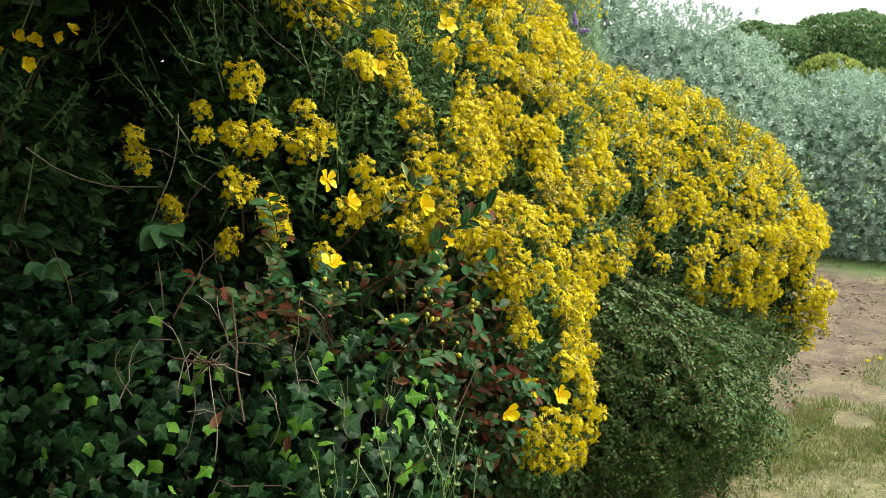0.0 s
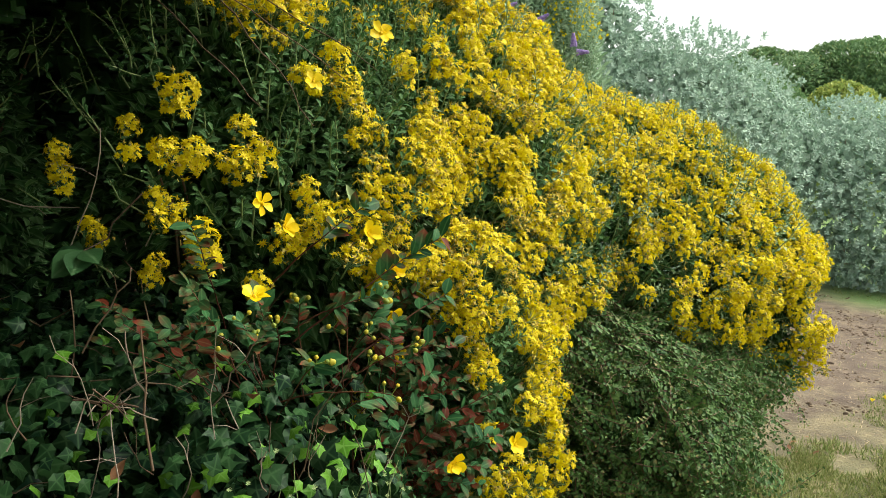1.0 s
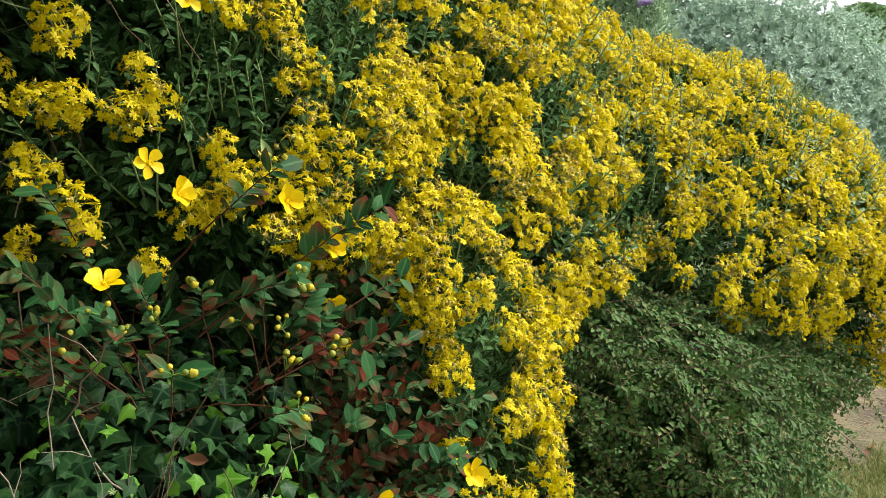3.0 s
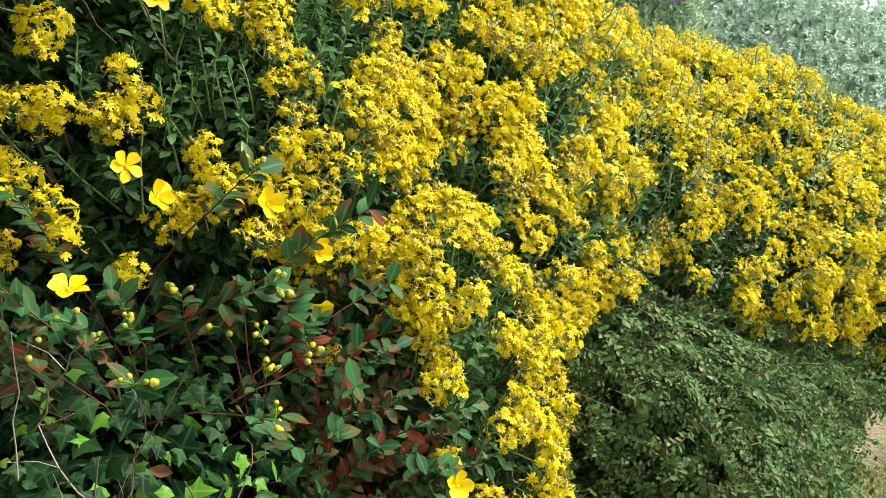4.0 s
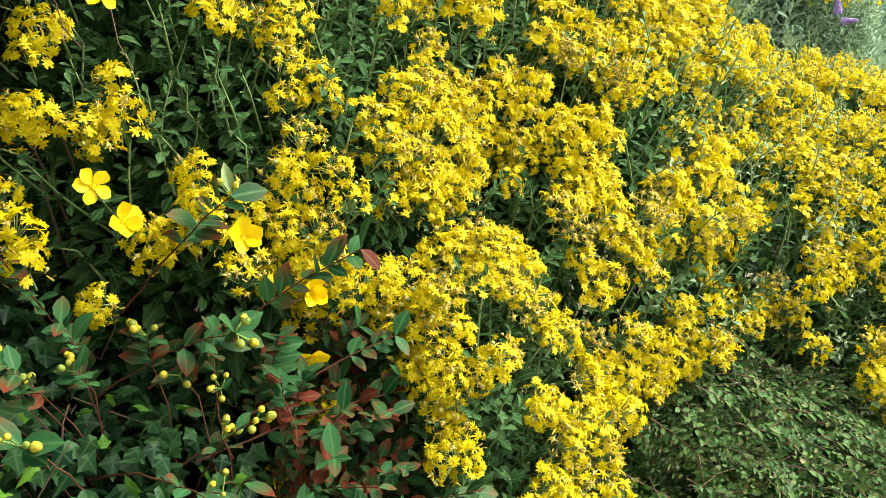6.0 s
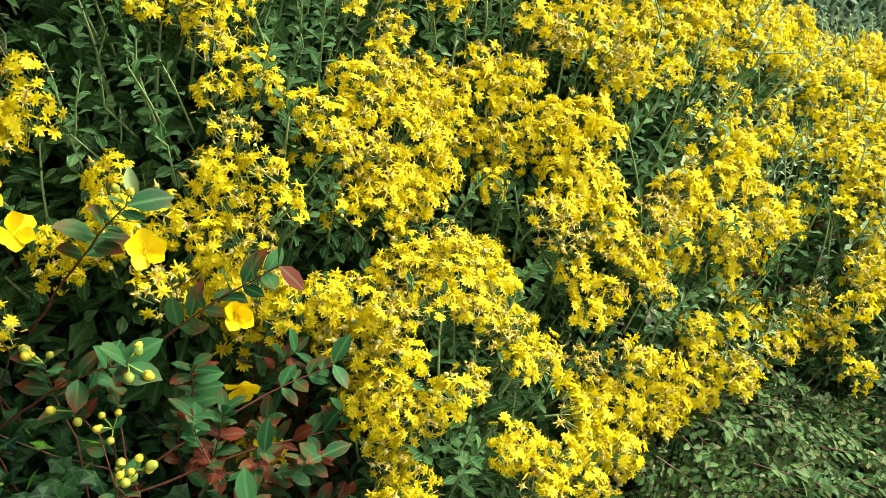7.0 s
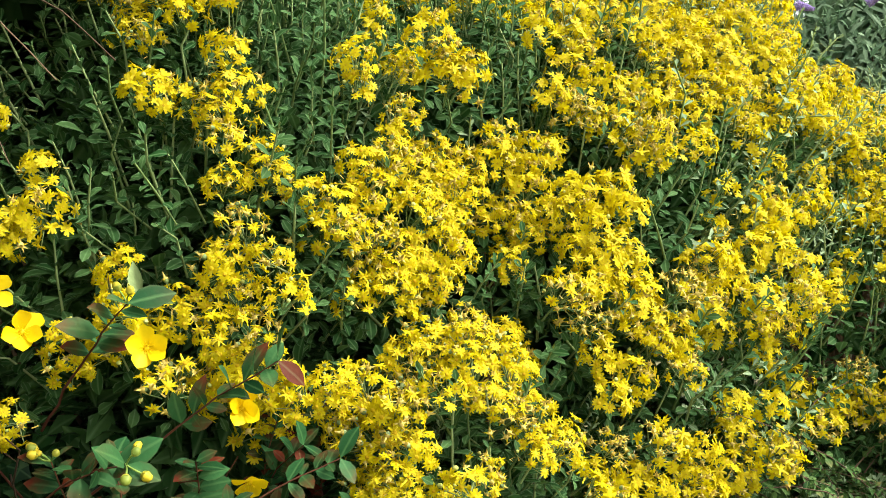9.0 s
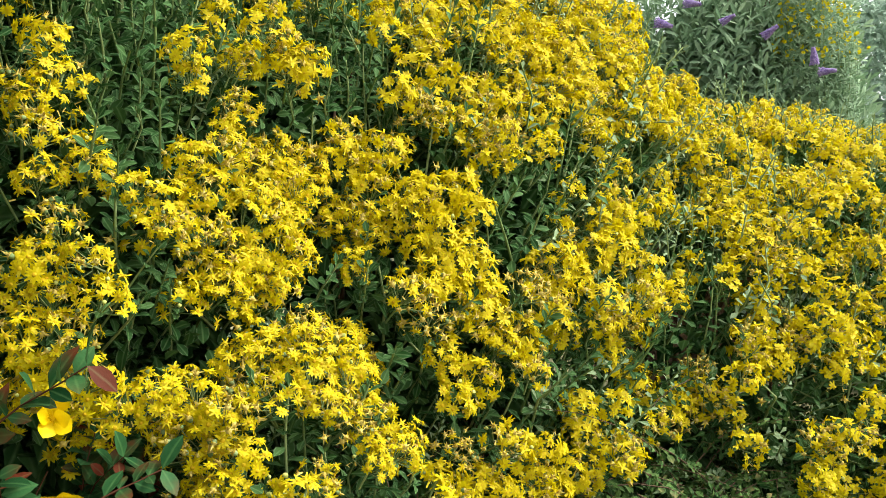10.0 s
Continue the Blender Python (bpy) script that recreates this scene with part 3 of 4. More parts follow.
    p, n = DAISY.sample(40000, 0.0, keep=lambda p, n: front(p, n) & ((COT.depth(p) > 0.03) | (p[:, 2] > over_cot((p - FROM) @ ALONG))))
    keep = thinned(p, 0.032 + 0.012 * rng.random(len(p)))
    p, n = p[keep], n[keep]
    ok = rng.random(len(p)) < flower_share(p)
    p, n = p[ok], n[ok]
    extra = np.array(SINGLE_SPRAYS) + np.array((0.02, -0.04, 0.0))
    p = np.concatenate([extra, p])
    n = np.concatenate([np.tile(unit((0.5, -0.8, 0.3)), (len(extra), 1)), n])
    p = p + n * (noise_field(p, 7.0) * np.where((p - FROM) @ ALONG > 1.3, 0.085, 0.05) + rng.normal(size=len(p)) * 0.014 - 0.005 - (0.02 - 0.05 * (p[:, 2] < 0.82)) * ((p - FROM) @ ALONG > 1.4))[:, None]
    size = rng.uniform(0.85, 1.15, len(p)) * np.where((p - FROM) @ ALONG < 0.0, 0.8, 1.0)
    ms = poses(p, 0.85 * n + 0.5 * up + rng.normal(size=p.shape) * 0.25, size)
    near = np.argsort(np.linalg.norm(p - (0.15, 2.2, 1.05), axis=1))
    kind = rng.integers(0, len(sprays) - 1, len(p))
    few = (p - FROM) @ ALONG < 0.06
    kind[few] = rng.choice((2, 4, 7), few.sum())
    past = rng.random(len(p)) < np.interp((p - FROM) @ ALONG, (0.3, 0.6, 0.9, 1.3, 1.6), (0.02, 0.08, 0.24, 0.24, 0.12))
    kind[past] = rng.choice((3, 3, 6, 6, 8), past.sum())
    stalks = [mesh_of("flower_stalk", spray[0], mats) for spray in sprays]
    tops = [mesh_of(a, b, mats) for a, b in zip(names, heads)]
    for i in near[:120]:
        stalk = placed("flower_stalk", stalks[kind[i]], ms[i], shrub)
        for k, lean in sprays[kind[i]][1]:
            placed(names[k], tops[k], ms[i] @ lean, stalk)
    full, simple = [[joined([kit[k].moved(lean) for k, lean in spray[1]]) for spray in sprays] for kit in (mid_heads, far_heads)]
    rest = near[120:]
    away = (p[rest] - FROM) @ ALONG > 1.5
    close = rest[:900]
    part("flower_sprays", joined([spread(kit[k], ms[rest[(kind[rest] == k) & (away == flag)]]) for kit, flag in ((full, False), (simple, True)) for k in range(len(sprays))] + [spread(sprays[k][0], ms[close[kind[close] == k]]) for k in range(len(sprays))]), mats, shrub, "dense sprays of bright yellow daisies", "stuff")


build_daisy_shrub()


# ---- cotoneaster: arching twigs set with small leaves ----


def paired_leaves(path, gap, size, rows):
    """Small oval leaves in two ranks along the path, their faces turned to -x."""
    length = np.linalg.norm(np.diff(path, axis=0), axis=1).sum()
    count = max(3, int(length / gap))
    a = np.repeat(0.06 + 0.94 * (np.arange(count) + 0.5) / count, 2)
    way = np.gradient(path, axis=0)
    at, d = (np.column_stack([np.interp(a, np.linspace(0, 1, len(path)), q[:, j]) for j in range(3)]) for q in (path, unit(way)))
    face = np.array((-1.0, 0, 0)) + rng.normal(size=at.shape) * 0.42
    side = unit(np.cross(d, (-1.0, 0, 0))) * np.tile((1, -1), count)[:, None]
    aim = side + 0.45 * d + rng.normal(size=at.shape) * 0.25
    one = leaf(size, size * 0.64, rows, fold=0.25, bend=0.12, tip=0.1, slot=0, blunt=0.5)
    return spread(one, poses(at + rng.normal(size=at.shape) * 0.002, aim, rng.uniform(0.65, 1.2, len(a)) * (1.1 - 0.35 * a), facing=face, axis="y"))


def cot_twig(long=0.26, arch=0.35):
    """A fine arching twig along +z that nods towards +x, set with small leaves and short side twigs."""
    k = np.linspace(0, 1, 6)
    line = np.column_stack([arch * long * k * k, 0.012 * np.sin(5 * k), long * k * (1 - 0.3 * k)])
    out = [tube(line, 0.0016, 0.0007, 3, slot=1), paired_leaves(line, 0.0135, 0.0180, 1)]
    for i in (2, 3, 4):
        d = unit(unit(line[i + 1] - line[i]) + np.array((0, 1.0 if i % 2 else -1.0, 0)))
        out.append(paired_leaves(np.array([line[i] + d * 0.06 * q for q in (0, 0.5, 1)]), 0.0125, 0.0155, 1))
    return joined(out)


def cot_spray(long, sag):
    """A long red-brown shoot along +z that bows towards +x, with paired leaves along it and short leafy side shoots."""
    k = np.linspace(0, 1, 9)
    line = np.column_stack([sag * long * k ** 2.0, 0.014 * np.sin(6 * k + rng.uniform(0, 6)), long * k * (1 - 0.35 * sag * k)])
    out = [tube(line, 0.0013, 0.0006, 4, slot=1), paired_leaves(line, 0.0105, 0.0175, 2)]
    for i in range(1, 8):
        if rng.random() < 0.75:
            d = unit(unit(line[i + 1] - line[i - 1]) + np.array((0.1, rng.choice((-1.0, 1.0)) * rng.uniform(0.6, 1.1), 0)))
            twig = np.array([line[i] + d * 0.075 * q * (1 - 0.06 * i) for q in (0, 0.5, 1)])
            out += [tube(twig, 0.0011, 0.0006, 3, slot=1), paired_leaves(twig, 0.0105, 0.0155, 2)]
    return joined(out)


def build_cotoneaster():
    shrub = thing("cotoneaster_shrub", tuple(bank(1.45, 0.0, 0)), "low spreading cotoneaster with small dark green leaves", "shrub")
    kinds = [cot_twig(l, a) for l, a in ((0.22, 0.5), (0.27, 0.7), (0.17, 0.35), (0.32, 0.8))]
    def front(p, n):
        return ((p - FROM) @ OUT > -0.6) & (n @ OUT > -0.5)

    p, n = COT.sample(16000, 0.02, 0.01, front)
    keep = thinned(p, 0.041)
    p, n = p[keep], n[keep]
    p = p - n * (0.12 - 0.20 * noise_field(p, 6.0) + rng.uniform(-0.03, 0.03, len(p)))[:, None]
    down = np.array((0.35, -0.3, -0.8))
    along = 0.40 * n + 0.3 * ALONG + np.array((0.05, -0.1, -0.05)) + rng.normal(size=p.shape) * 0.32
    ms = poses(p, along, rng.uniform(0.75, 1.1, len(p)), facing=0.5 * down - n + rng.normal(size=p.shape) * 0.3)
    shapes = [spread_kinds(kinds, ms)]
    for inset, count in ((0.13, 9000), (0.27, 9000), (0.34, 10000)):
        q, m = COT.sample(count, inset, 0.01, front)
        one = strap(0.024, 0.017, 1, 0.1)
        shapes.append(spread(one, poses(q, m + rng.normal(size=q.shape) * 0.7, rng.uniform(0.8, 1.4, len(q)), facing=(0, 0, 1), axis="y")))
    part("foliage", joined(shapes), [COT_LEAF, COT_TWIG], shrub, "small oval dark green leaves on arching twigs", "stuff")
    sprays = [mesh_of("arching_twig", cot_spray(l, d), [COT_LEAF, COT_TWIG]) for l, d in ((0.28, 0.30), (0.36, 0.40), (0.24, 0.2), (0.40, 0.45), (0.32, 0.25), (0.36, 0.35))]
    p, n = COT.sample(1500, 0.0, 0.10, lambda p, n: front(p, n) & ((p - FROM) @ OUT > 0.02))
    keep = thinned(p, 0.060)[:260]
    p, n = p[keep], n[keep]
    far = np.clip(((p - FROM) @ ALONG - 1.0) / 0.6, 0, 1)[:, None]
    run = 0.22 * n + (0.15 + 0.65 * far) * ALONG + 0.15 * OUT + np.array((0, 0, -0.28)) + rng.normal(size=p.shape) * 0.20
    for m, k in zip(poses(p - 0.035 * n - 0.14 * unit(run), run, rng.uniform(0.75, 1.1, len(p)) * (1 + 0.3 * far[:, 0]), facing=np.array((0, 0, -0.4)) - n), rng.integers(0, 6, len(p))):
        placed("arching_twig", sprays[k], m, shrub)
    tips, tn = COT.sample(90, 0.16, 0.05)
    root = bank(1.4, -0.35, 0.0)
    for a in tips:
        part("branch", tube(stalk_line(root + rng.normal(size=3) * (0.15, 0.15, 0), a, 0.18), 0.006, 0.0015, 5), [TWIG], shrub)


build_cotoneaster()


# ---- ivy over the low bank ----
IVY = Mounds([(-0.68, 2.15, 0.33, 0.62, 0.62, 0.60), (-0.25, 1.95, 0.36, 0.31, 0.42, 0.44), (-0.22, 2.2, 0.12, 0.34, 0.4, 0.36), (-1.25, 2.1, 0.3, 0.6, 0.7, 0.65)], skew=False)


def ivy_leaf(size, deep=0.88):
    """A five-lobed leaf along +y, its stalk end at the origin, slightly cupped."""
    tips = ((-150, 0.5), (-82, 0.74), (0, 1.0), (82, 0.74), (150, 0.5))
    rim = []
    for i, (a, r) in enumerate(tips):
        rim.append((a, r))
        if i < 4:
            b, q = tips[i + 1]
            rim.append(((a + b) / 2, deep * (0.52 if i in (0, 3) else 0.62)))
    v, st = [(0, 0, 0)], [(0, 0.4)]
    mid = size * 0.42
    for a, r in rim:
        w = math.radians(a)
        x, y = 0.62 * size * r * math.sin(w), 0.62 * size * r * math.cos(w)
        v.append((x, y + mid, -0.20 * size * r * r + rng.normal() * 0.05 * size))
        st.append((0.0 if r > 0.4 and (a, r) in tips else 0.9, 0.5))
    v[0] = (0, mid, 0.015 * size)
    f = [(0, i + 1, i) for i in range(1, len(rim))] + [(0, 1, len(rim))]
    return Shape(v, f, 0, st)


def build_ivy():
    plant = thing("ivy", (-0.4, 2.0, 0), "dark glossy ivy with pale young shoots over a low bank", "ivy")
    old = [mesh_of("leaf", ivy_leaf(s, d), [IVY_DARK]) for s, d in ((0.038, 0.86), (0.033, 0.92), (0.044, 0.80), (0.028, 0.90))]
    young = [mesh_of("leaf", ivy_leaf(s, d), [IVY_LIGHT]) for s, d in ((0.036, 0.82), (0.044, 0.76), (0.030, 0.86))]
    p, n = IVY.sample(12000, 0.0, 0.05, lambda p, n: (n[:, 1] < 0.35) | (n[:, 2] > 0.5))
    keep = thinned(p, 0.020)
    p, n = p[keep], n[keep]
    p = p + n * rng.uniform(-0.06, 0.03, len(p))[:, None]
    # young leaves massed round one spot; their pale colour stands in for sunlight too
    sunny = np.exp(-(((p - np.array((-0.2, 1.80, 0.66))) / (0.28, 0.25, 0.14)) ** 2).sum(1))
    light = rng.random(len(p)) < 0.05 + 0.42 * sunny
    face = n + np.array((0.1, -0.15, 0.35)) + rng.normal(size=p.shape) * 0.7
    hang = np.array((0.2, -0.25, -0.6)) + rng.normal(size=p.shape) * 0.6
    ms = poses(p, hang - unit(face) * (hang * unit(face)).sum(1, keepdims=True), rng.uniform(0.75, 1.2, len(p)), facing=face, axis="y")
    near = np.argsort(np.linalg.norm(p - (-0.2, 1.7, 0.65), axis=1))
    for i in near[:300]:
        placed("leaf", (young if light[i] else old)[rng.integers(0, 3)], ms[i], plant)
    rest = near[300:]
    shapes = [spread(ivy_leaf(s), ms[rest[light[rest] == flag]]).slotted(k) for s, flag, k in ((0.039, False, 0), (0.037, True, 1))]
    for inset, count in ((0.05, 2500), (0.11, 2500), (0.18, 1500)):
        q, m = IVY.sample(count, inset, 0.03)
        shapes.append(spread(ivy_leaf(0.06), poses(q, rng.normal(size=q.shape) + (0, 0, -0.5), 1.0, facing=m, axis="y")))
    part("leaves", joined(shapes), [IVY_DARK, IVY_LIGHT], plant, "overlapping five-lobed ivy leaves", "stuff")
    a, _ = IVY.sample(120, 0.03, 0.05)
    for x in a:
        d = unit(rng.normal(size=3) * (1, 0.6, 0.5)) * rng.uniform(0.1, 0.25)
        part("runner", tube(stalk_line(x, x + d, 0.02, steps=5), 0.0018, 0.001, 4), [TWIG], plant)


build_ivy()


# ---- St John's wort ----
WITHERED = (-0.077, 2.055, 1.104)


def wort_leaf(size=0.036):
    return leaf(size, size * 0.56, 3, fold=0.18, bend=0.16, tip=0.0, slot=0, blunt=0.35, bias=0.9)


def wort_petal():
    """A broad round-tipped petal along +y, slightly cupped and twisted."""
    p = leaf(0.031, 0.0235, 5, fold=0.22, bend=-0.10, tip=0.75, slot=0, blunt=0.4, bias=0.5)
    p.v[:, 0] += 0.14 * p.v[:, 1]
    p.v[:, 2] += 2.0 * p.v[:, 0] ** 2 / 0.03 * 0.3
    return p


def build_wort():
    shrub = thing("st_johns_wort", tuple(bank(0.35, 0.05, 0)), "leafy shrub with red-tinged leaves and large yellow flowers", "shrub")
    form = Mounds([(0.30, 0.0, 0.62, 0.42, 0.38, 0.42), (-0.02, 0.10, 0.82, 0.22, 0.20, 0.23), (0.53, 0.06, 0.55, 0.22, 0.33, 0.32)])
    root = bank(0.35, -0.05, 0.05)
    tips, tn = form.sample(1600, 0.0, 0.1)
    u = (tips - FROM) @ ALONG
    ok = ((tips - FROM) @ OUT > 0.0) & ((u > 0.27) | (tips[:, 2] > 0.86)) & (tips[:, 2] < 0.97)
    tips, tn = tips[ok], tn[ok]
    keep = thinned(tips, 0.060)
    tips = tips[keep] - tn[keep] * rng.uniform(0.0, 0.09, (len(keep), 1))
    pairs, aim, facing, big = [], [], [], []
    lines = [stalk_line(root + rng.normal(size=3) * (0.12, 0.08, 0.0), t, 0.22, steps=9, wobble=0.006) for t in tips]
    for a, b, rise in LONG_SHOOTS:
        lines.append(stalk_line(a, b, rise, steps=12, wobble=0.0012))
    for index, line in enumerate(lines):
        part("stem", tube(line, 0.0021, 0.0009, 5), [HYP_STEM], shrub)
        length = np.linalg.norm(np.diff(line, axis=0), axis=1).sum()
        count = int(min(length * 0.5, 0.30) / 0.020)
        d = unit(np.gradient(line, axis=0))
        turn = rng.uniform(0, math.pi)
        for i in range(count):
            s = 1 - 0.021 * i / length
            k = s * (len(line) - 1)
            at = np.array([np.interp(k, np.arange(len(line)), line[:, j]) for j in range(3)])
            way = np.array([np.interp(k, np.arange(len(line)), d[:, j]) for j in range(3)])
            side = unit(np.cross(way, (0.1, 0.2, 1.0)))
            up = np.cross(side, way)
            side = math.cos(turn + i % 2 * 0.9) * side + math.sin(turn + i % 2 * 0.9) * up * 0.6
            low = at[2] < 0.85 and (at - FROM) @ ALONG < 0.36
            for sign in (1, -1):
                if low and rng.random() < 0.88:
                    continue
                pairs.append(at)
                big.append(1.0 if index < len(tips) else 1.15)
                aim.append(sign * side + 0.55 * way + rng.normal(size=3) * 0.18)
                facing.append(np.array((0.25, -0.45, 0.8)) + rng.normal(size=3) * 0.3)
    pairs, aim, facing, big = np.array(pairs), np.array(aim), np.array(facing), np.array(big)
    free = np.linalg.norm(pairs[:, None] - np.array([a[:3] for a in WORT_FLOWERS])[None], axis=2).min(1) > 0.052
    pairs, aim, facing, big = pairs[free], aim[free], facing[free], big[free]
    ms = poses(pairs, aim, rng.uniform(0.6, 1.12, len(pairs)) * big, facing=facing, axis="y")
    near = np.argsort(np.linalg.norm(pairs - (-0.05, 1.9, 0.9), axis=1))
    one, turned_red = [[mesh_of("leaf", wort_leaf(q), [mat]) for q in (0.038, 0.046, 0.034)] for mat in (HYP_LEAF, HYP_RED)]
    inner = np.clip(form.depth(pairs) / -0.12, 0, 1)
    red = rng.random(len(pairs)) < 0.03 + 0.10 * inner + 0.15 * (((pairs - FROM) @ ALONG > 0.38) & (pairs[:, 2] < 0.82))
    for i in near[:300]:
        placed("leaf", (turned_red if red[i] else one)[rng.integers(0, 3)], ms[i], shrub)
    rest = near[300:]
    part("leaves", joined([spread(wort_leaf(), ms[rest[red[rest] == flag]]).slotted(int(flag)) for flag in (False, True)]), [HYP_LEAF, HYP_RED], shrub, "paired oval green leaves, many turned red", "stuff")
    petal = mesh_of("petal", wort_petal(), [HYP_PETAL])
    boss = mesh_of("stamens", joined([blob(0.006, 0.006, 7)] + [tube([(0, 0, 0.002), (0.009 * math.cos(w), 0.009 * math.sin(w), 0.012)], 0.0004, 0.0005, 3) for w in np.arange(0, 6.2, 0.5)]), [HYP_PETAL])
    for x, y, z, fx, fy, fz, size in WORT_FLOWERS:
        m = poses(np.array([(x, y, z)]), np.array([(fx, fy, fz)]), size)[0]
        head = placed("flower", boss, m, shrub, "large open golden-yellow flower")
        cup = rng.uniform(10, 34)
        for k in range(5):
            placed("petal", petal, m @ np.array(pose(0, 0, 0, cup + rng.normal() * 11, rng.normal() * 8, 72 * k + rng.normal() * 7)), head)
    dry = mesh_of("withered_leaf", leaf(0.048, 0.018, 4, fold=0.7, bend=0.3), [FELT])
    for spin in (0.0, 0.9):
        placed("withered_leaf", dry, poses(np.array([WITHERED]), np.array([(0.8 - spin, -0.1, 0.1 + 0.5 * spin)]), 1.0, facing=(0.3, -0.7, 0.6), axis="y")[0], shrub, "pale curled withered leaf")
    def bud_shape(r, stretch):
        """A bud on a short stalk along +z, held by five sepals."""
        out = [tube([(0, 0, 0), (0.0015, 0, 0.010), (0, 0, 0.019)], 0.0009, 0.0012, 4, slot=1), ball(r, 8, 0, stretch).moved(np.array(pose(0, 0, 0.019 + 0.9 * r)))]
        for k in range(5):
            out.append(leaf(1.5 * r, 0.9 * r, 2, fold=-0.3, bend=-0.45, slot=1).moved(np.array(pose(0, 0, 0.0185, 28, 0, 72 * k))))
        return joined(out)

    buds = [mesh_of("bud", bud_shape(r, q), [HYP_BUD, SEPAL]) for r, q in ((0.0056, 1.35), (0.0048, 1.2), (0.0041, 1.1))]
    ends = np.array([line[-1] for line in lines])
    for i in np.argsort(np.linalg.norm(ends - (-0.1, 1.85, 0.95), axis=1))[:17]:
        if rng.random() < 0.25:
            continue
        way = unit(lines[i][-1] - lines[i][-2])
        for k in range(rng.integers(2, 6)):
            d = 0.6 * way + rng.normal(size=3) * 0.65 + (0.15, -0.3, 0.45)
            placed("bud", buds[rng.integers(0, 3)], poses(ends[i][None], d[None], rng.uniform(0.85, 1.2))[0], shrub)


LONG_SHOOTS = [
    ((-0.20, 2.02, 0.82), (0.107, 2.085, 1.037), 0.02), ((-0.12, 2.02, 0.72), (0.182, 2.27, 0.813), 0.03), ((-0.16, 2.02, 0.70), (0.116, 2.19, 0.894), 0.03),
    ((-0.3, 2.1, 0.6), (-0.33, 1.72, 0.99), 0.06), ((-0.35, 2.15, 0.7), (-0.36, 1.85, 1.08), 0.04), ((-0.05, 2.1, 0.5), (0.27, 2.12, 0.70), 0.05),
    ((-0.2, 2.1, 0.6), (0.05, 1.90, 0.84), 0.05), ((-0.3, 2.1, 0.5), (-0.10, 1.68, 0.86), 0.06), ((-0.27, 2.05, 0.92), (-0.052, 2.01, 1.106), 0.02),
    ((-0.28, 2.0, 0.8), (-0.02, 1.97, 0.93), 0.03), ((-0.25, 1.95, 0.7), (0.02, 1.84, 0.76), 0.03),
]
WORT_FLOWERS = [
    (-0.219, 1.743, 0.964, 0.35, -0.35, 0.85, 0.95), (-0.255, 1.98, 1.114, 0.9, -0.45, 0.2, 0.9), (-0.21, 1.985, 1.066, 0.85, -0.6, 0.25, 1.0),
    (-0.045, 2.03, 1.05, 0.75, -0.65, 0.25, 1.0), (0.0, 2.14, 0.958, 0.8, -0.5, 0.3, 1.0), (0.165, 2.26, 0.755, 0.5, -0.7, 0.5, 0.9),
    (0.0, 2.15, 0.86, 0.4, -0.5, -0.6, 0.8), (0.266, 1.969, 0.621, 0.6, -0.7, 0.3, 0.9), (0.139, 1.834, 0.628, 0.5, -0.8, 0.1, 0.9),
    (-0.129, 1.859, 1.351, 0.6, -0.7, 0.2, 0.7), (0.01, 1.707, 1.422, 0.5, -0.7, 0.5, 0.75),
]

build_wort()


# ---- silver hedge, butterfly bush, far scrub ----
def tuft(leaves, length, width, long, slot=0, rows=2, blunt=0.3):
    out = []
    for i in range(leaves):
        s = (i + 0.5) / leaves
        one = leaf(length * rng.uniform(0.7, 1.15), width, rows, fold=0.25, bend=rng.uniform(0, 0.3), slot=slot, blunt=blunt)
        out.append(one.moved(np.array(pose(0, 0, long * s, 15 + 50 * s + rng.normal() * 12, rng.normal() * 15, i * 137.5))))
    return joined(out)


HEDGE = Mounds([
    (4.3, 9.3, 0.3, 1.7, 1.75, 1.30), (2.1, 9.0, 0.5, 1.65, 1.35, 1.74), (6.4, 9.0, 0.3, 1.7, 1.7, 1.34), (1.55, 8.2, 0.4, 0.75, 0.8, 1.15),
    (3.2, 9.6, 0.5, 1.2, 1.2, 1.18), (1.5, 9.3, 0.5, 0.82, 0.8, 2.38), (8.6, 9.2, 0.3, 1.6, 1.6, 1.4), (0.3, 9.9, 0.6, 1.4, 0.7, 2.2), (1.15, 9.7, 0.6, 1.0, 0.6, 2.25)], skew=False)


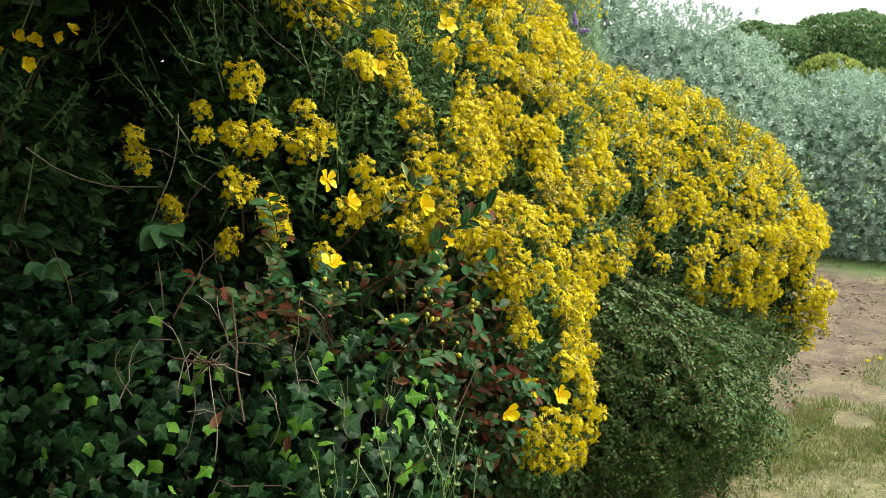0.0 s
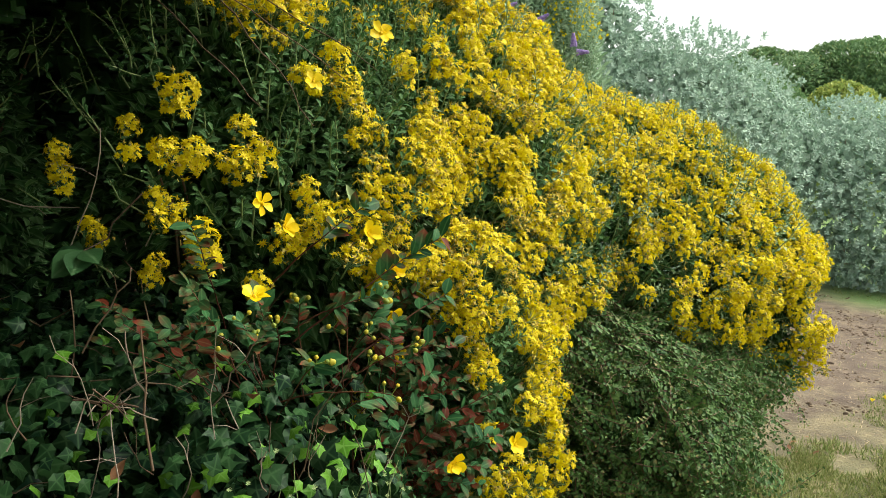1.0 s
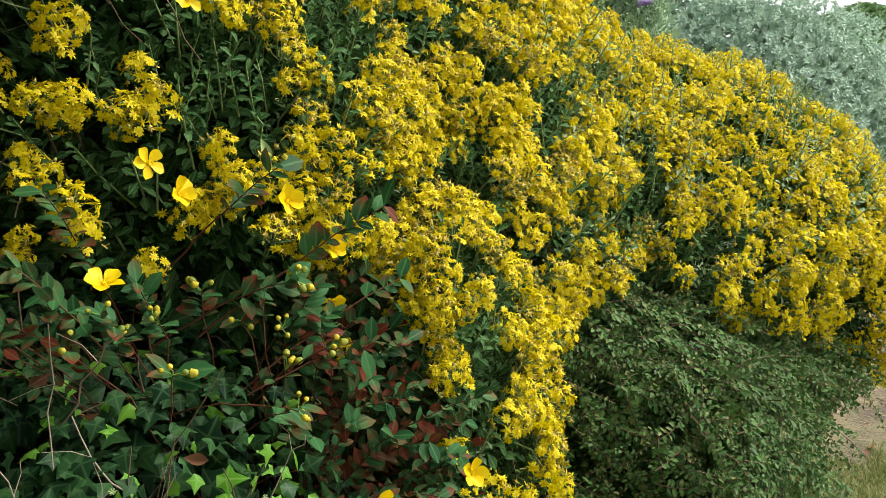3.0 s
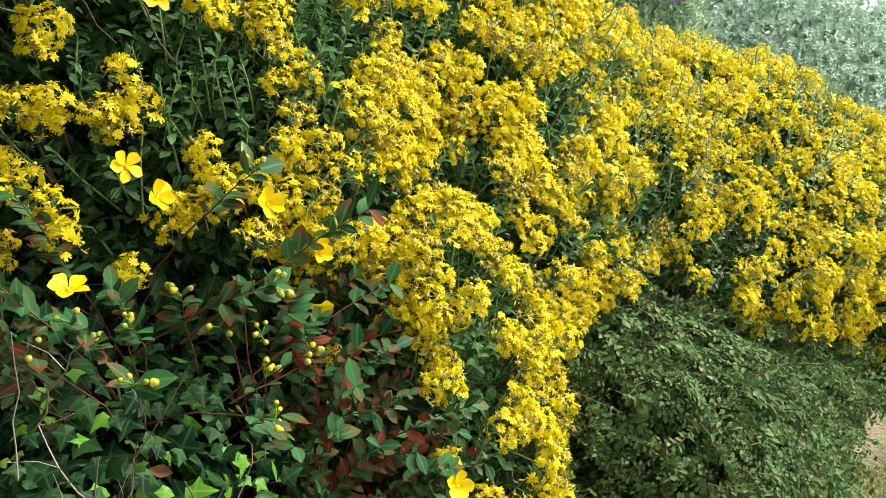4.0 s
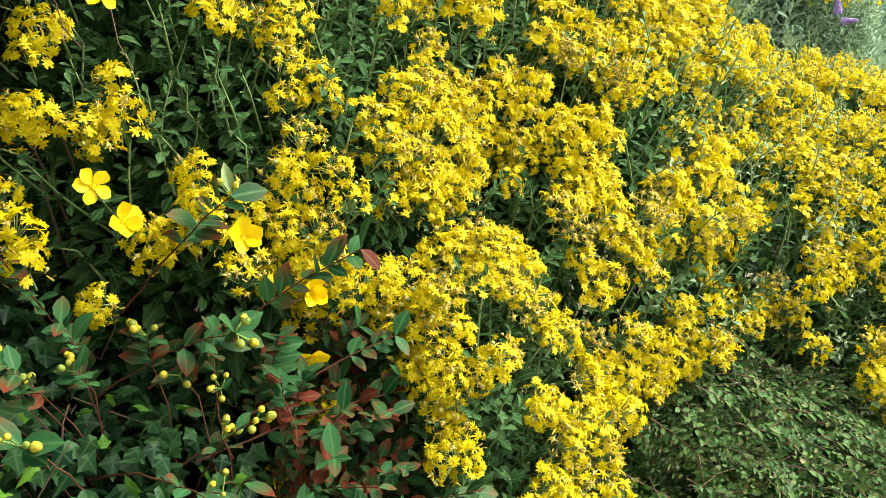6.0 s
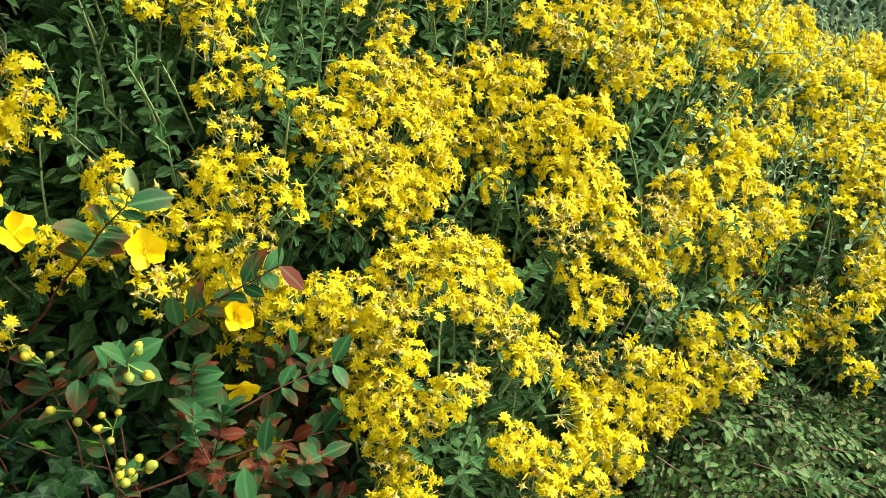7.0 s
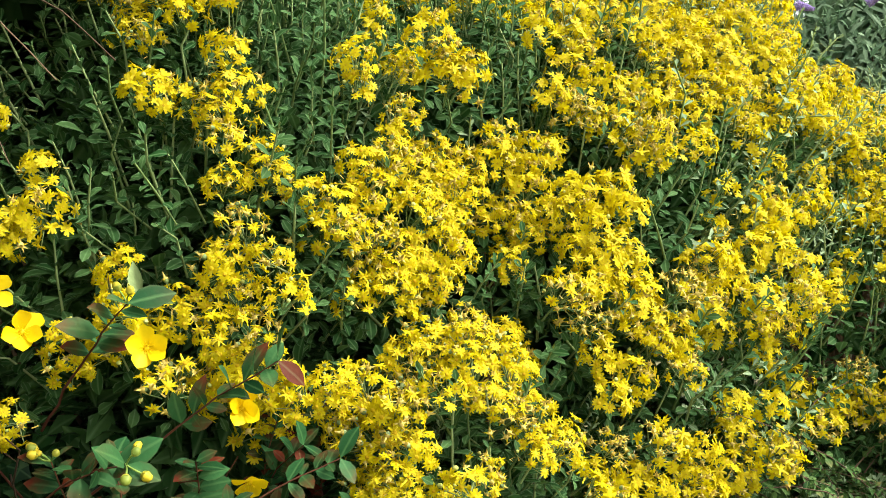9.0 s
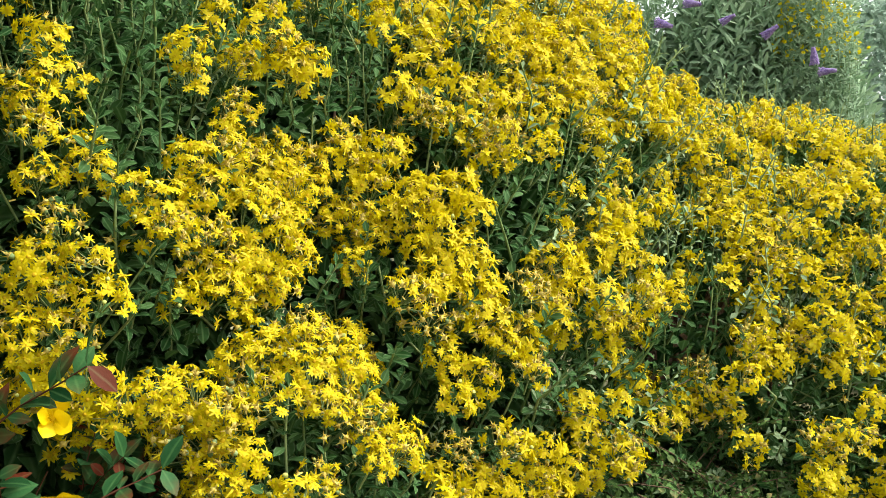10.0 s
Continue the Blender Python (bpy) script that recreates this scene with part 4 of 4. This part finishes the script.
def build_hedge():
    hedge = thing("silver_hedge", (3.6, 9.2, 0), "tall hedge of pale silvery grey-green leaves", "hedge")
    kinds = [tuft(13, 0.034, 0.020, 0.05, rows=1), tuft(14, 0.031, 0.019, 0.065, rows=1), tuft(11, 0.038, 0.022, 0.04, rows=1)]
    p, n = HEDGE.sample(34000, 0.0, 0.0, lambda p, n: (n[:, 1] < 0.35) & (p[:, 0] < 5.4))
    keep = thinned(p, 0.055)
    p, n = p[keep], n[keep]
    p = p + n * (rng.normal(size=len(p)) * 0.05 - 0.03)[:, None]
    wave = noise_field(p, 2.2) * 0.14 + noise_field(p + 5.0, 6.0) * 0.12
    p = p + n * wave[:, None]
    ms = poses(p, 0.9 * n + np.array((0, 0, 0.55)) + rng.normal(size=p.shape) * 0.45, rng.uniform(0.8, 1.45, len(p)))
    shapes = [spread_kinds(kinds, ms)]
    q, m = HEDGE.sample(30000, 0.20, 0.0, lambda p, n: (n[:, 1] < 0.35) & (p[:, 0] < 5.4))
    shapes.append(spread(strap(0.085, 0.055, 1), poses(q, rng.normal(size=q.shape), 1.0, axis="y")))
    part("foliage", joined(shapes), [SILVER], hedge, "small silvery leaves on upright shoots", "stuff")
    tips, tn = HEDGE.sample(110, 0.12, 0.3)
    for a, b in zip(tips, tn):
        part("branch", tube(stalk_line((a[0] - b[0] * 0.6, a[1] - b[1] * 0.6, 0), a, 0.1, steps=5, wobble=0.03), 0.012, 0.004, 5), [PALE_TWIG], hedge)


build_hedge()


def build_butterfly_bush():
    bush = thing("butterfly_bush", (0.3, 6.95, 0), "butterfly bush with long grey-green leaves and purple flower spikes", "shrub")
    form = Mounds([(0.43, 7.05, 1.1, 0.78, 0.62, 1.4), (-0.43, 7.3, 1.1, 0.8, 0.65, 1.5), (0.86, 7.25, 1.1, 0.32, 0.4, 1.4)], skew=False)
    kinds = [tuft(11, 0.075, 0.021, 0.19, rows=2, blunt=0.0), tuft(9, 0.088, 0.023, 0.16, rows=2, blunt=0.0)]
    p, n = form.sample(6000, 0.05, 0.9, lambda p, n: n[:, 1] < 0.3)
    keep = thinned(p, 0.058)
    p, n = p[keep], n[keep]
    ms = poses(p, n + np.array((0, 0, 0.8)) + rng.normal(size=p.shape) * 0.3, rng.uniform(0.8, 1.2, len(p)))
    q, m = form.sample(10000, 0.16, 0.8, lambda p, n: n[:, 1] < 0.4)
    q = np.concatenate([q, q[::2] - 0.16 * m[::2]])
    part("foliage", joined([spread_kinds(kinds, ms), spread(strap(0.12, 0.06, 1), poses(q, rng.normal(size=q.shape), 1.0, axis="y"))]), [BUDD_LEAF], bush, "long drooping grey-green leaves", "stuff")
    for a in p[::9]:
        part("stem", tube(stalk_line((0.2 + 0.25 * rng.normal(), 7.1, 0), a, 0.2, steps=6), 0.012, 0.004, 5), [TWIG], bush)
    out = []
    for i in range(150):
        s = i / 150
        r = 0.058 * (1 - 0.75 * s) * rng.uniform(0.75, 1.1)
        w = i * 2.4
        out.append(blob(0.013, 0.010, 5).moved(np.array(pose(r * math.cos(w), r * math.sin(w), 0.22 * s, 0, 80, math.degrees(w)))))
    spike = mesh_of("flower_spike", joined(out), [BUDD_FLOWER])
    for x, y, z, lx, lz, size in SPIKES:
        placed("flower_spike", spike, poses(np.array([(x, y, z)]), np.array([(lx, -0.3, lz)]), size)[0], bush, "purple cone-shaped flower spike")


SPIKES = [
    (0.12, 6.36, 2.15, 0.9, -0.35, 0.45), (0.46, 6.36, 2.12, 0.8, 0.35, 0.36), (0.67, 6.36, 2.03, 0.7, 0.45, 0.4), (0.92, 6.36, 1.87, -0.1, 1, 0.4),
    (0.94, 6.36, 1.83, 1, 0, 0.38), (0.27, 6.36, 2.24, 0.9, -0.2, 0.42),
]

build_butterfly_bush()


def build_far_yellow():
    bush = thing("yellow_broom_bush", (0.98, 6.8, 0), "slender upright bush with many small yellow flowers", "shrub")
    form = Mounds([(0.93, 6.75, 1.6, 0.20, 0.22, 1.0)], skew=False)
    p, n = form.sample(1300, 0.0, 0.7)
    part("foliage", spread(tuft(6, 0.045, 0.011, 0.14, rows=1), poses(p - 0.05 * n, n + (0, 0, 1.4), 1.0)), [BUDD_LEAF], bush, "green leafy shoots", "stuff")
    for a in p[::30]:
        part("stem", tube(stalk_line((0.98 + 0.04 * rng.normal(), 6.8, 0), a, 0.1, steps=5), 0.004, 0.0015, 4), [FELT], bush)
    flower = joined([wort_petal().moved(np.array(pose(0, 0, 0, 20, 0, 72 * k))) for k in range(5)])
    q = p[p[:, 2] > 1.95]
    part("blossom", spread(flower, poses(q + rng.normal(size=q.shape) * 0.03, rng.normal(size=q.shape) + (0, -0.9, 0.8), 0.45)), [PETAL], bush, "small yellow flowers", "stuff")


build_far_yellow()


def lumpy(c, r, scale, amount):
    """A closed rounded form with a noisy face."""
    v, f, k, m = [], [], 48, 24
    for i in range(m + 1):
        a = math.pi * (i / m - 0.5)
        for j in range(k):
            b = 2 * math.pi * j / k
            d = Vector((math.cos(a) * math.cos(b), math.cos(a) * math.sin(b), math.sin(a)))
            at = Vector((c[0] + r[0] * d.x, c[1] + r[1] * d.y, c[2] + r[2] * d.z))
            v.append(tuple(at + d * amount * noise.fractal(at * scale, 1.0, 2.0, 4)))
    for i in range(m):
        for j in range(k):
            a, b = i * k + j, i * k + (j + 1) % k
            f += [(a, b, b + k), (a, b + k, a + k)]
    return Shape(v, f)


def build_far_scrub():
    lumps = [
        (8.95, 20.0, 0.2, 2.3, 2.2, 3.14, HILL_LEAF), (7.1, 20.2, 0.2, 2.5, 2.0, 2.90, HILL_LEAF),
        (5.6, 17.2, 0.3, 1.3, 1.2, 2.05, HILL_LEAF), (7.6, 17.6, 0.2, 1.2, 0.9, 2.02, LIME_LEAF), (9.1, 18.0, 0.2, 1.3, 0.9, 1.85, LIME_LEAF),
    ]
    for x, y, z, rx, ry, rz, mat in lumps:
        lime = mat is LIME_LEAF
        scrub = thing("scrub_bush" if lime else "scrub_bank", (x, y, 0), "rounded yellow-green bush before the far scrub" if lime else "far rounded bank of dense green scrub", "scrub", "far yellow-green bushes" if lime else "far scrub banks")
        form = Mounds([(x, y, z, rx, ry, rz)], skew=False)
        part("bank", lumpy((x, y, z), (rx - 0.2, ry - 0.2, rz - 0.2), 0.9, 0.08), [mat], scrub, "leafy inner mass")
        p, n = form.sample(int(1100 * rx * rz / 2), 0.0, 1.2, lambda p, n: n[:, 1] < 0.3)
        p = p + n * (noise_field(p, 1.3) * 0.16)[:, None]
        part("foliage", spread(tuft(7, 0.075, 0.042, 0.10, rows=1), poses(p, n + (0, 0, 0.6), rng.uniform(0.8, 1.4, len(p)))), [mat], scrub, "dense green and yellow-green leaves", "stuff")


build_far_scrub()


# ---- leaf masses, mostly out of view, added to shade the dark corner and back it ----
def build_shading_shrub():
    shrub = thing("shading_shrub", (-1.9, 2.2, 0), "mostly unseen dense dark shrub added to shade the bank", "shrub")
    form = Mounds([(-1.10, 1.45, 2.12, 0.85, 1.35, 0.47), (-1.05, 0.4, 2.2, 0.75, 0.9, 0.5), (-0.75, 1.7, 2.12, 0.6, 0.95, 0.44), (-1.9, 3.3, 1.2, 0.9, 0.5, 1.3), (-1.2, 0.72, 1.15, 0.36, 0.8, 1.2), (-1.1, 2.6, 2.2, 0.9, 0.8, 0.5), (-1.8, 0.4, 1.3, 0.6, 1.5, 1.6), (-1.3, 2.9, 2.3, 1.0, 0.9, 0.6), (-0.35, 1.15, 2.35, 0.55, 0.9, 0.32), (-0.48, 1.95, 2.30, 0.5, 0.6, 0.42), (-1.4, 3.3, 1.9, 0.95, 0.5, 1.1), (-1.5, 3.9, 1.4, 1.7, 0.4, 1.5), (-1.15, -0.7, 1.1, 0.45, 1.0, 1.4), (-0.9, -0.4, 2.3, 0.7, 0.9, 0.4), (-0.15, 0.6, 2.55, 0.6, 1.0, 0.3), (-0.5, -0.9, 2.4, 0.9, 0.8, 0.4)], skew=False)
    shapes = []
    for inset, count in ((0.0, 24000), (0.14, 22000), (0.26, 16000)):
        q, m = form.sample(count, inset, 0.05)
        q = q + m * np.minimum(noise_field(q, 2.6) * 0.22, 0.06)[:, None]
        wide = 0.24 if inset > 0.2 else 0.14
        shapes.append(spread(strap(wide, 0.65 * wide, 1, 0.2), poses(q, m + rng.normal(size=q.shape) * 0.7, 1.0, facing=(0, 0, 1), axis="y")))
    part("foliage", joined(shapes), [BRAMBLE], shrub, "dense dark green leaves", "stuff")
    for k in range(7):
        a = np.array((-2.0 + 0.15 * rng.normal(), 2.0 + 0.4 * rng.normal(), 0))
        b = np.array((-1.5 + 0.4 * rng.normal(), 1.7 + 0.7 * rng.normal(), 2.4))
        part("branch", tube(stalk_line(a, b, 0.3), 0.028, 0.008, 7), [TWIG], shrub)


build_shading_shrub()


# ---- dead stems, brambles and litter in the corner ----
def build_dead_stem(a, b, thick, bow, colour, label):
    ob = thing("dead_weed", tuple(a), label, "dead plant", "dead weeds in the ivy")
    a, b = np.asarray(a, float), np.asarray(b, float)
    s = np.linspace(0, 1, 6)[:, None]
    line = a + (b - a) * s + np.asarray(bow) * (s * (1 - s)) * 4 + rng.normal(size=(6, 3)) * 0.003
    part("stalk", tube(line, thick, thick * 0.6, 6), [colour], ob)
    side = line[3] + unit(b - a + rng.normal(size=3) * 0.8) * 0.07
    part("side_twig", tube(np.array([line[3], (line[3] + side) / 2 + 0.004, side]), thick * 0.5, thick * 0.25, 4), [colour], ob)


for a, b, thick, bow, pale in (
        ((-0.40, 1.69, 0.66), (-0.407, 1.70, 0.913), 0.0028, (0.004, 0, 0), 0), ((-0.40, 1.70, 0.80), (-0.44, 1.71, 0.91), 0.002, (-0.012, 0, 0), 1),
        ((-0.63, 1.85, 0.70), (-0.60, 1.86, 0.95), 0.0022, (0.02, 0, 0), 0), ((-0.55, 1.80, 0.84), (-0.47, 1.84, 1.00), 0.002, (0.01, 0, 0.02), 0),
        ((-0.30, 1.76, 0.75), (-0.20, 1.74, 0.90), 0.0016, (0, 0, 0.01), 1), ((-0.52, 1.74, 0.70), (-0.40, 1.70, 0.82), 0.0018, (0, 0, 0.02), 1),
        ((-0.95, 2.05, 1.18), (-0.62, 1.98, 1.10), 0.0018, (0, 0, -0.03), 1), ((-0.66, 2.0, 1.02), (-0.58, 1.98, 1.26), 0.0016, (0.02, 0, 0), 1),
        ((-0.50, 2.0, 1.02), (-0.43, 1.96, 1.12), 0.0014, (0, 0, 0.01), 1), ((-0.80, 1.9, 0.8), (-0.84, 1.9, 0.98), 0.002, (0.01, 0, 0), 0)):
    build_dead_stem(a, b, thick, bow, PALE_TWIG if pale else TWIG, "thin pale dead weed standing among the ivy" if pale else "thin brown dead weed standing among the ivy")


stems = np.random.default_rng(21)
for k in range(16):
    foot = np.array((stems.uniform(-0.62, 0.02), stems.uniform(1.60, 1.74), stems.uniform(0.50, 0.74)))
    tip = foot + np.array((stems.normal() * 0.05, stems.uniform(-0.05, 0.02), stems.uniform(0.07, 0.20)))
    build_dead_stem(foot, tip, stems.uniform(0.0009, 0.0016), stems.normal(size=3) * 0.012, PALE_TWIG if k % 3 else TWIG, "thin pale dead weed standing among the ivy" if k % 3 else "thin brown dead weed standing among the ivy")


def build_bramble(at, way, size):
    ob = thing("bramble_shoot", at, "bramble shoot with broad dark green leaflets", "bramble", "bramble shoots")
    at, way = np.asarray(at, float), unit(way)
    part("stem", tube(stalk_line(at - way * 0.2, at, 0.02, steps=5), 0.002, 0.0014, 5), [TWIG], ob)
    one = mesh_of("leaflet", leaf(0.075 * size, 0.055 * size, 4, fold=0.15, bend=0.15, tip=0.1), [BRAMBLE])
    side = unit(np.cross(way, (0, 0, 1)))
    for k, spin in enumerate((-1.3, -0.6, 0.0, 0.6, 1.3)):
        d = way * math.cos(spin) + side * math.sin(spin)
        placed("leaflet", one, poses(at[None], d[None], 1 - 0.12 * abs(spin), facing=(0.3, -0.7, 0.7), axis="y")[0], ob)


for at, way, size in (((-0.60, 1.93, 1.02), (-0.2, -0.3, -0.2), 1.1), ((-0.95, 2.0, 1.0), (0.3, -0.5, 0.1), 1.0), ((-0.88, 1.95, 0.93), (0.5, -0.4, -0.2), 0.9), ((-1.0, 2.0, 0.88), (0.4, -0.5, 0.1), 1.0)):
    build_bramble(at, way, size)


# ---- turf: blades, straw, small flowers ----
def trodden(x, y):
    """Under about 1 on the worn strip that runs along the shrubs to the hedge."""
    return np.hypot(0.55 * (0.43 * (x - 2.4) + 0.90 * (y - 5.8)), 1.7 * (0.90 * (x - 2.4) - 0.43 * (y - 5.8)))


def build_turf():
    k = 76000
    far = 5.5 * rng.random(k) ** 0.75 * (1 + 0.25 * rng.normal(size=k))
    turn = rng.uniform(0, 2 * math.pi, k)
    x, y = 1.55 + 0.75 * far * np.cos(turn), 3.6 + far * np.sin(turn)
    p = np.stack([x, y, ground_height(x, y)], -1)
    bare = trodden(x, y) + 0.5 * noise_field(p, 0.9) + 0.5 * noise_field(p, 3.0) < 1.1
    thick = noise_field(p, 1.7) + 0.25
    ok = (DAISY.depth(p) > -0.05) & (COT.depth(p) > -0.03) & (IVY.depth(p) > 0) & (HEDGE.depth(p) > 0) & (~bare | (rng.random(k) < 0.12 * np.clip(0.3 + 3 * noise_field(p, 4.0), 0, 1))) & (rng.random(k) < 0.5 + 0.9 * thick)
    p = p[ok]
    blades = []
    for i in range(4):
        tip = np.array((rng.normal() * 0.012, rng.normal() * 0.012, rng.uniform(0.012, 0.026)))
        foot, w = rng.normal(size=3) * (0.008, 0.008, 0), rng.uniform(0, 6.3)
        side = np.array((math.cos(w), math.sin(w), 0)) * 0.0016
        blades.append(Shape([foot - side, foot + side, foot + tip], [(0, 1, 2)], 0, [(-1, 0), (1, 0), (0, 1)]))
    ms = poses(p, rng.normal(size=p.shape) * 0.2 + (0, 0, 1.0), rng.uniform(0.6, 1.4, len(p)) * (1 + 1.0 * ~bare[ok] * np.clip(3.0 * noise_field(p, 2.3), 0, 1)))
    blade = joined(blades)
    tagged(new("grass", mesh_of("grass", spread(blade, ms), [GRASS])), "short worn grass, partly dried to straw", "grass", kind="stuff")
    k = 10000
    x, y = rng.uniform(0.4, 3.6, k), rng.uniform(2.0, 6.8, k)
    p = np.stack([x, y, ground_height(x, y) + 0.006], -1)
    p = p[(DAISY.depth(p) > -0.05) & (COT.depth(p) > -0.1)]
    straw = leaf(0.07, 0.003, 1, fold=0.3, bend=0.1)
    ms = poses(p, rng.normal(size=p.shape) * (1, 1, 0.12), rng.uniform(0.3, 1.1, len(p)), facing=(0, 0, 1), axis="y")
    tagged(new("straw", mesh_of("straw", spread(straw, ms), [STRAW])), "dry straw and mown clippings on the ground", "straw", kind="stuff")
    k = 14000
    x, y = rng.uniform(1.3, 3.7, k), rng.uniform(4.0, 7.6, k)
    p = np.stack([x, y, ground_height(x, y) - 0.001], -1)
    lumpy = (noise_field(p, 2.0) + 0.5 * noise_field(p, 6.0) > 0.02) & (trodden(x, y) < 1.15)
    p = p[lumpy & (DAISY.depth(p) > -0.05) & (COT.depth(p) > -0.1) & (HEDGE.depth(p) > 0)]
    clod = blob(0.0055, 0.0035, 6)
    clod.v = clod.v * (1 + 0.2 * rng.normal(size=clod.v.shape))
    ms = poses(p, rng.normal(size=p.shape) * 0.15 + (0, 0, 1.0), 0.35 + rng.gamma(1.4, 0.5, len(p)))
    tagged(new("clods", mesh_of("clods", spread(clod, ms), [EARTH])), "crumbs and small clods of dry brown earth", "earth", kind="stuff")
    k = 260
    x, y = rng.uniform(0.3, 2.4, k), rng.uniform(2.0, 5.0, k)
    p = np.stack([x, y, ground_height(x, y) + 0.008], -1)
    p = p[(COT.depth(p) > -0.15) & (COT.depth(p) < 0.35)]
    ms = poses(p, rng.normal(size=p.shape) * (1, 1, 0.2), rng.uniform(0.5, 1.1, len(p)), facing=(0, 0, 1), axis="y")
    tagged(new("leaf_litter", mesh_of("leaf_litter", spread(leaf(0.04, 0.022, 2, bend=-0.2), ms), [DEAD_LEAF])), "scattered brown dead leaves at the shrub's foot", "leaf litter", kind="stuff")


build_turf()


# ---- flowering spray in the dark corner, thin bare twigs, a wispy weed ----
def build_corner_spray():
    ob = thing("flowering_shoot", (-1.0, 2.1, 0.9), "arching shoot with a few loose golden flowers", "flower")
    part("stem", tube(stalk_line((-1.15, 2.15, 0.9), (-0.80, 1.98, 1.40), 0.25, steps=8), 0.003, 0.0015, 5), [TWIG], ob)
    petal = mesh_of("petal", wort_petal(), [HYP_PETAL])
    core = mesh_of("flower", blob(0.005, 0.005, 7), [DISC])
    for x, y, z in ((-0.93, 1.99, 1.43), (-0.88, 1.98, 1.42), (-0.84, 1.98, 1.43), (-0.97, 1.98, 1.40), (-0.90, 1.97, 1.37), (-0.97, 1.97, 1.32), (-0.80, 1.98, 1.44)):
        m = poses(np.array([(x, y, z)]), rng.normal(size=(1, 3)) * 0.6 + (0.5, -0.8, 0.2), rng.uniform(0.55, 0.8))[0]
        head = placed("flower", core, m, ob)
        for k in range(5):
            placed("petal", petal, m @ np.array(pose(0, 0, 0, 30 + rng.normal() * 14, 0, 72 * k)), head)


build_corner_spray()


def build_bare_twig(a, b, rise):
    ob = thing("bare_twig", tuple(a), "thin dark bare twig arching over the flowers", "twig", "bare twigs")
    part("stalk", tube(stalk_line(a, b, rise, steps=9, wobble=0.003), 0.0016, 0.0008, 4), [TWIG], ob)


for a, b, rise in (((-0.48, 2.0, 1.62), (-0.08, 1.95, 1.36), 0.02), ((-0.42, 2.0, 1.6), (-0.02, 1.98, 1.38), 0.03), ((-0.36, 2.0, 1.55), (-0.14, 1.93, 1.27), 0.02), ((-0.5, 2.02, 1.55), (-0.24, 1.95, 1.30), 0.01)):
    build_bare_twig(a, b, rise)


def build_weed(at, height):
    ob = thing("wispy_weed", at, "pale wispy weed with small white tufts", "weed", "wispy weeds")
    at = np.asarray(at, float)
    tuft_mesh = mesh_of("tuft", joined([strap(0.005, 0.0018, 1, 0.2).moved(np.array(pose(0, 0, 0, 20 + 12 * (k % 3), 0, k * 47))) for k in range(9)]), [FELT])
    for k in range(4):
        top = at + np.array((rng.normal() * 0.06, rng.normal() * 0.04, height * rng.uniform(0.7, 1.05)))
        line = stalk_line(at, top, 0.02, steps=6, wobble=0.006)
        part("stem", tube(line, 0.0014, 0.0007, 4), [FELT], ob)
        for j in range(3):
            x = line[3 + j % 3] + rng.normal(size=3) * 0.014
            placed("tuft", tuft_mesh, poses(x[None], np.array([(0.2, -0.5, 0.8)]), rng.uniform(0.7, 1.1))[0], ob)


for at, h in (((-0.10, 1.62, 0.42), 0.30), ((-0.03, 1.66, 0.40), 0.28), ((-0.2, 1.58, 0.42), 0.26), ((0.03, 1.72, 0.38), 0.26)):
    build_weed(at, h)


def build_twig_pile(at):
    ob = thing("twig_pile", at, "small heap of dead brown twigs on the ivy", "twigs")
    for k in range(16):
        a = np.asarray(at) + rng.normal(size=3) * (0.035, 0.025, 0.010)
        d = unit(rng.normal(size=3) * (1.0, 0.5, 0.4)) * rng.uniform(0.04, 0.09)
        part("twig", tube(stalk_line(a - d / 2, a + d / 2, 0.006, steps=5, wobble=0.003), 0.0016, 0.0008, 4), [PALE_TWIG if k % 3 == 0 else TWIG], ob)


build_twig_pile((-0.47, 1.70, 0.775))


def build_dead_leaf(at, size):
    ob = thing("dead_leaf", at, "curled brown dead leaf caught in the ivy", "dead leaf", "dead leaves in the ivy")
    part("blade", spread(leaf(0.045 * size, 0.024 * size, 4, fold=0.9, bend=-0.6), poses(np.array([at]), rng.normal(size=(1, 3)), 1.0, facing=(0.2, -0.8, 0.4), axis="y")), [DEAD_LEAF], ob)


for at, size in (((-0.67, 1.80, 0.86), 1.1), ((-0.21, 1.68, 0.80), 1.0), ((-0.42, 1.64, 0.70), 0.8), ((-0.10, 1.70, 0.74), 0.7), ((-0.30, 1.62, 0.62), 0.7)):
    build_dead_leaf(at, size)


WILD = (2.35, 4.25)


def build_grass_flower(x, y):
    ob = thing("wild_flower", (x, y, float(ground_height(x, y))), "tiny yellow wild flower in the grass", "flower", "wild flowers in the grass")
    at = np.array((x, y, float(ground_height(x, y))))
    top = at + rng.normal(size=3) * (0.008, 0.008, 0) + (0, 0, 0.05)
    part("stem", tube([at, (at + top) / 2 + 0.002, top], 0.0012, 0.0009, 4), [GRASS], ob)
    part("flower_head", spread(daisy_head(9, 0.2, 1), poses(top[None], np.array([(-0.2, -0.5, 0.8)]), 1.0)), [PETAL, DISC, FELT, SPENT, BUD, GREY_LEAF, OLD_PETAL], ob)


for k in range(9):
    build_grass_flower(WILD[0] + 0.16 * rng.normal(), WILD[1] + 0.09 * rng.normal())
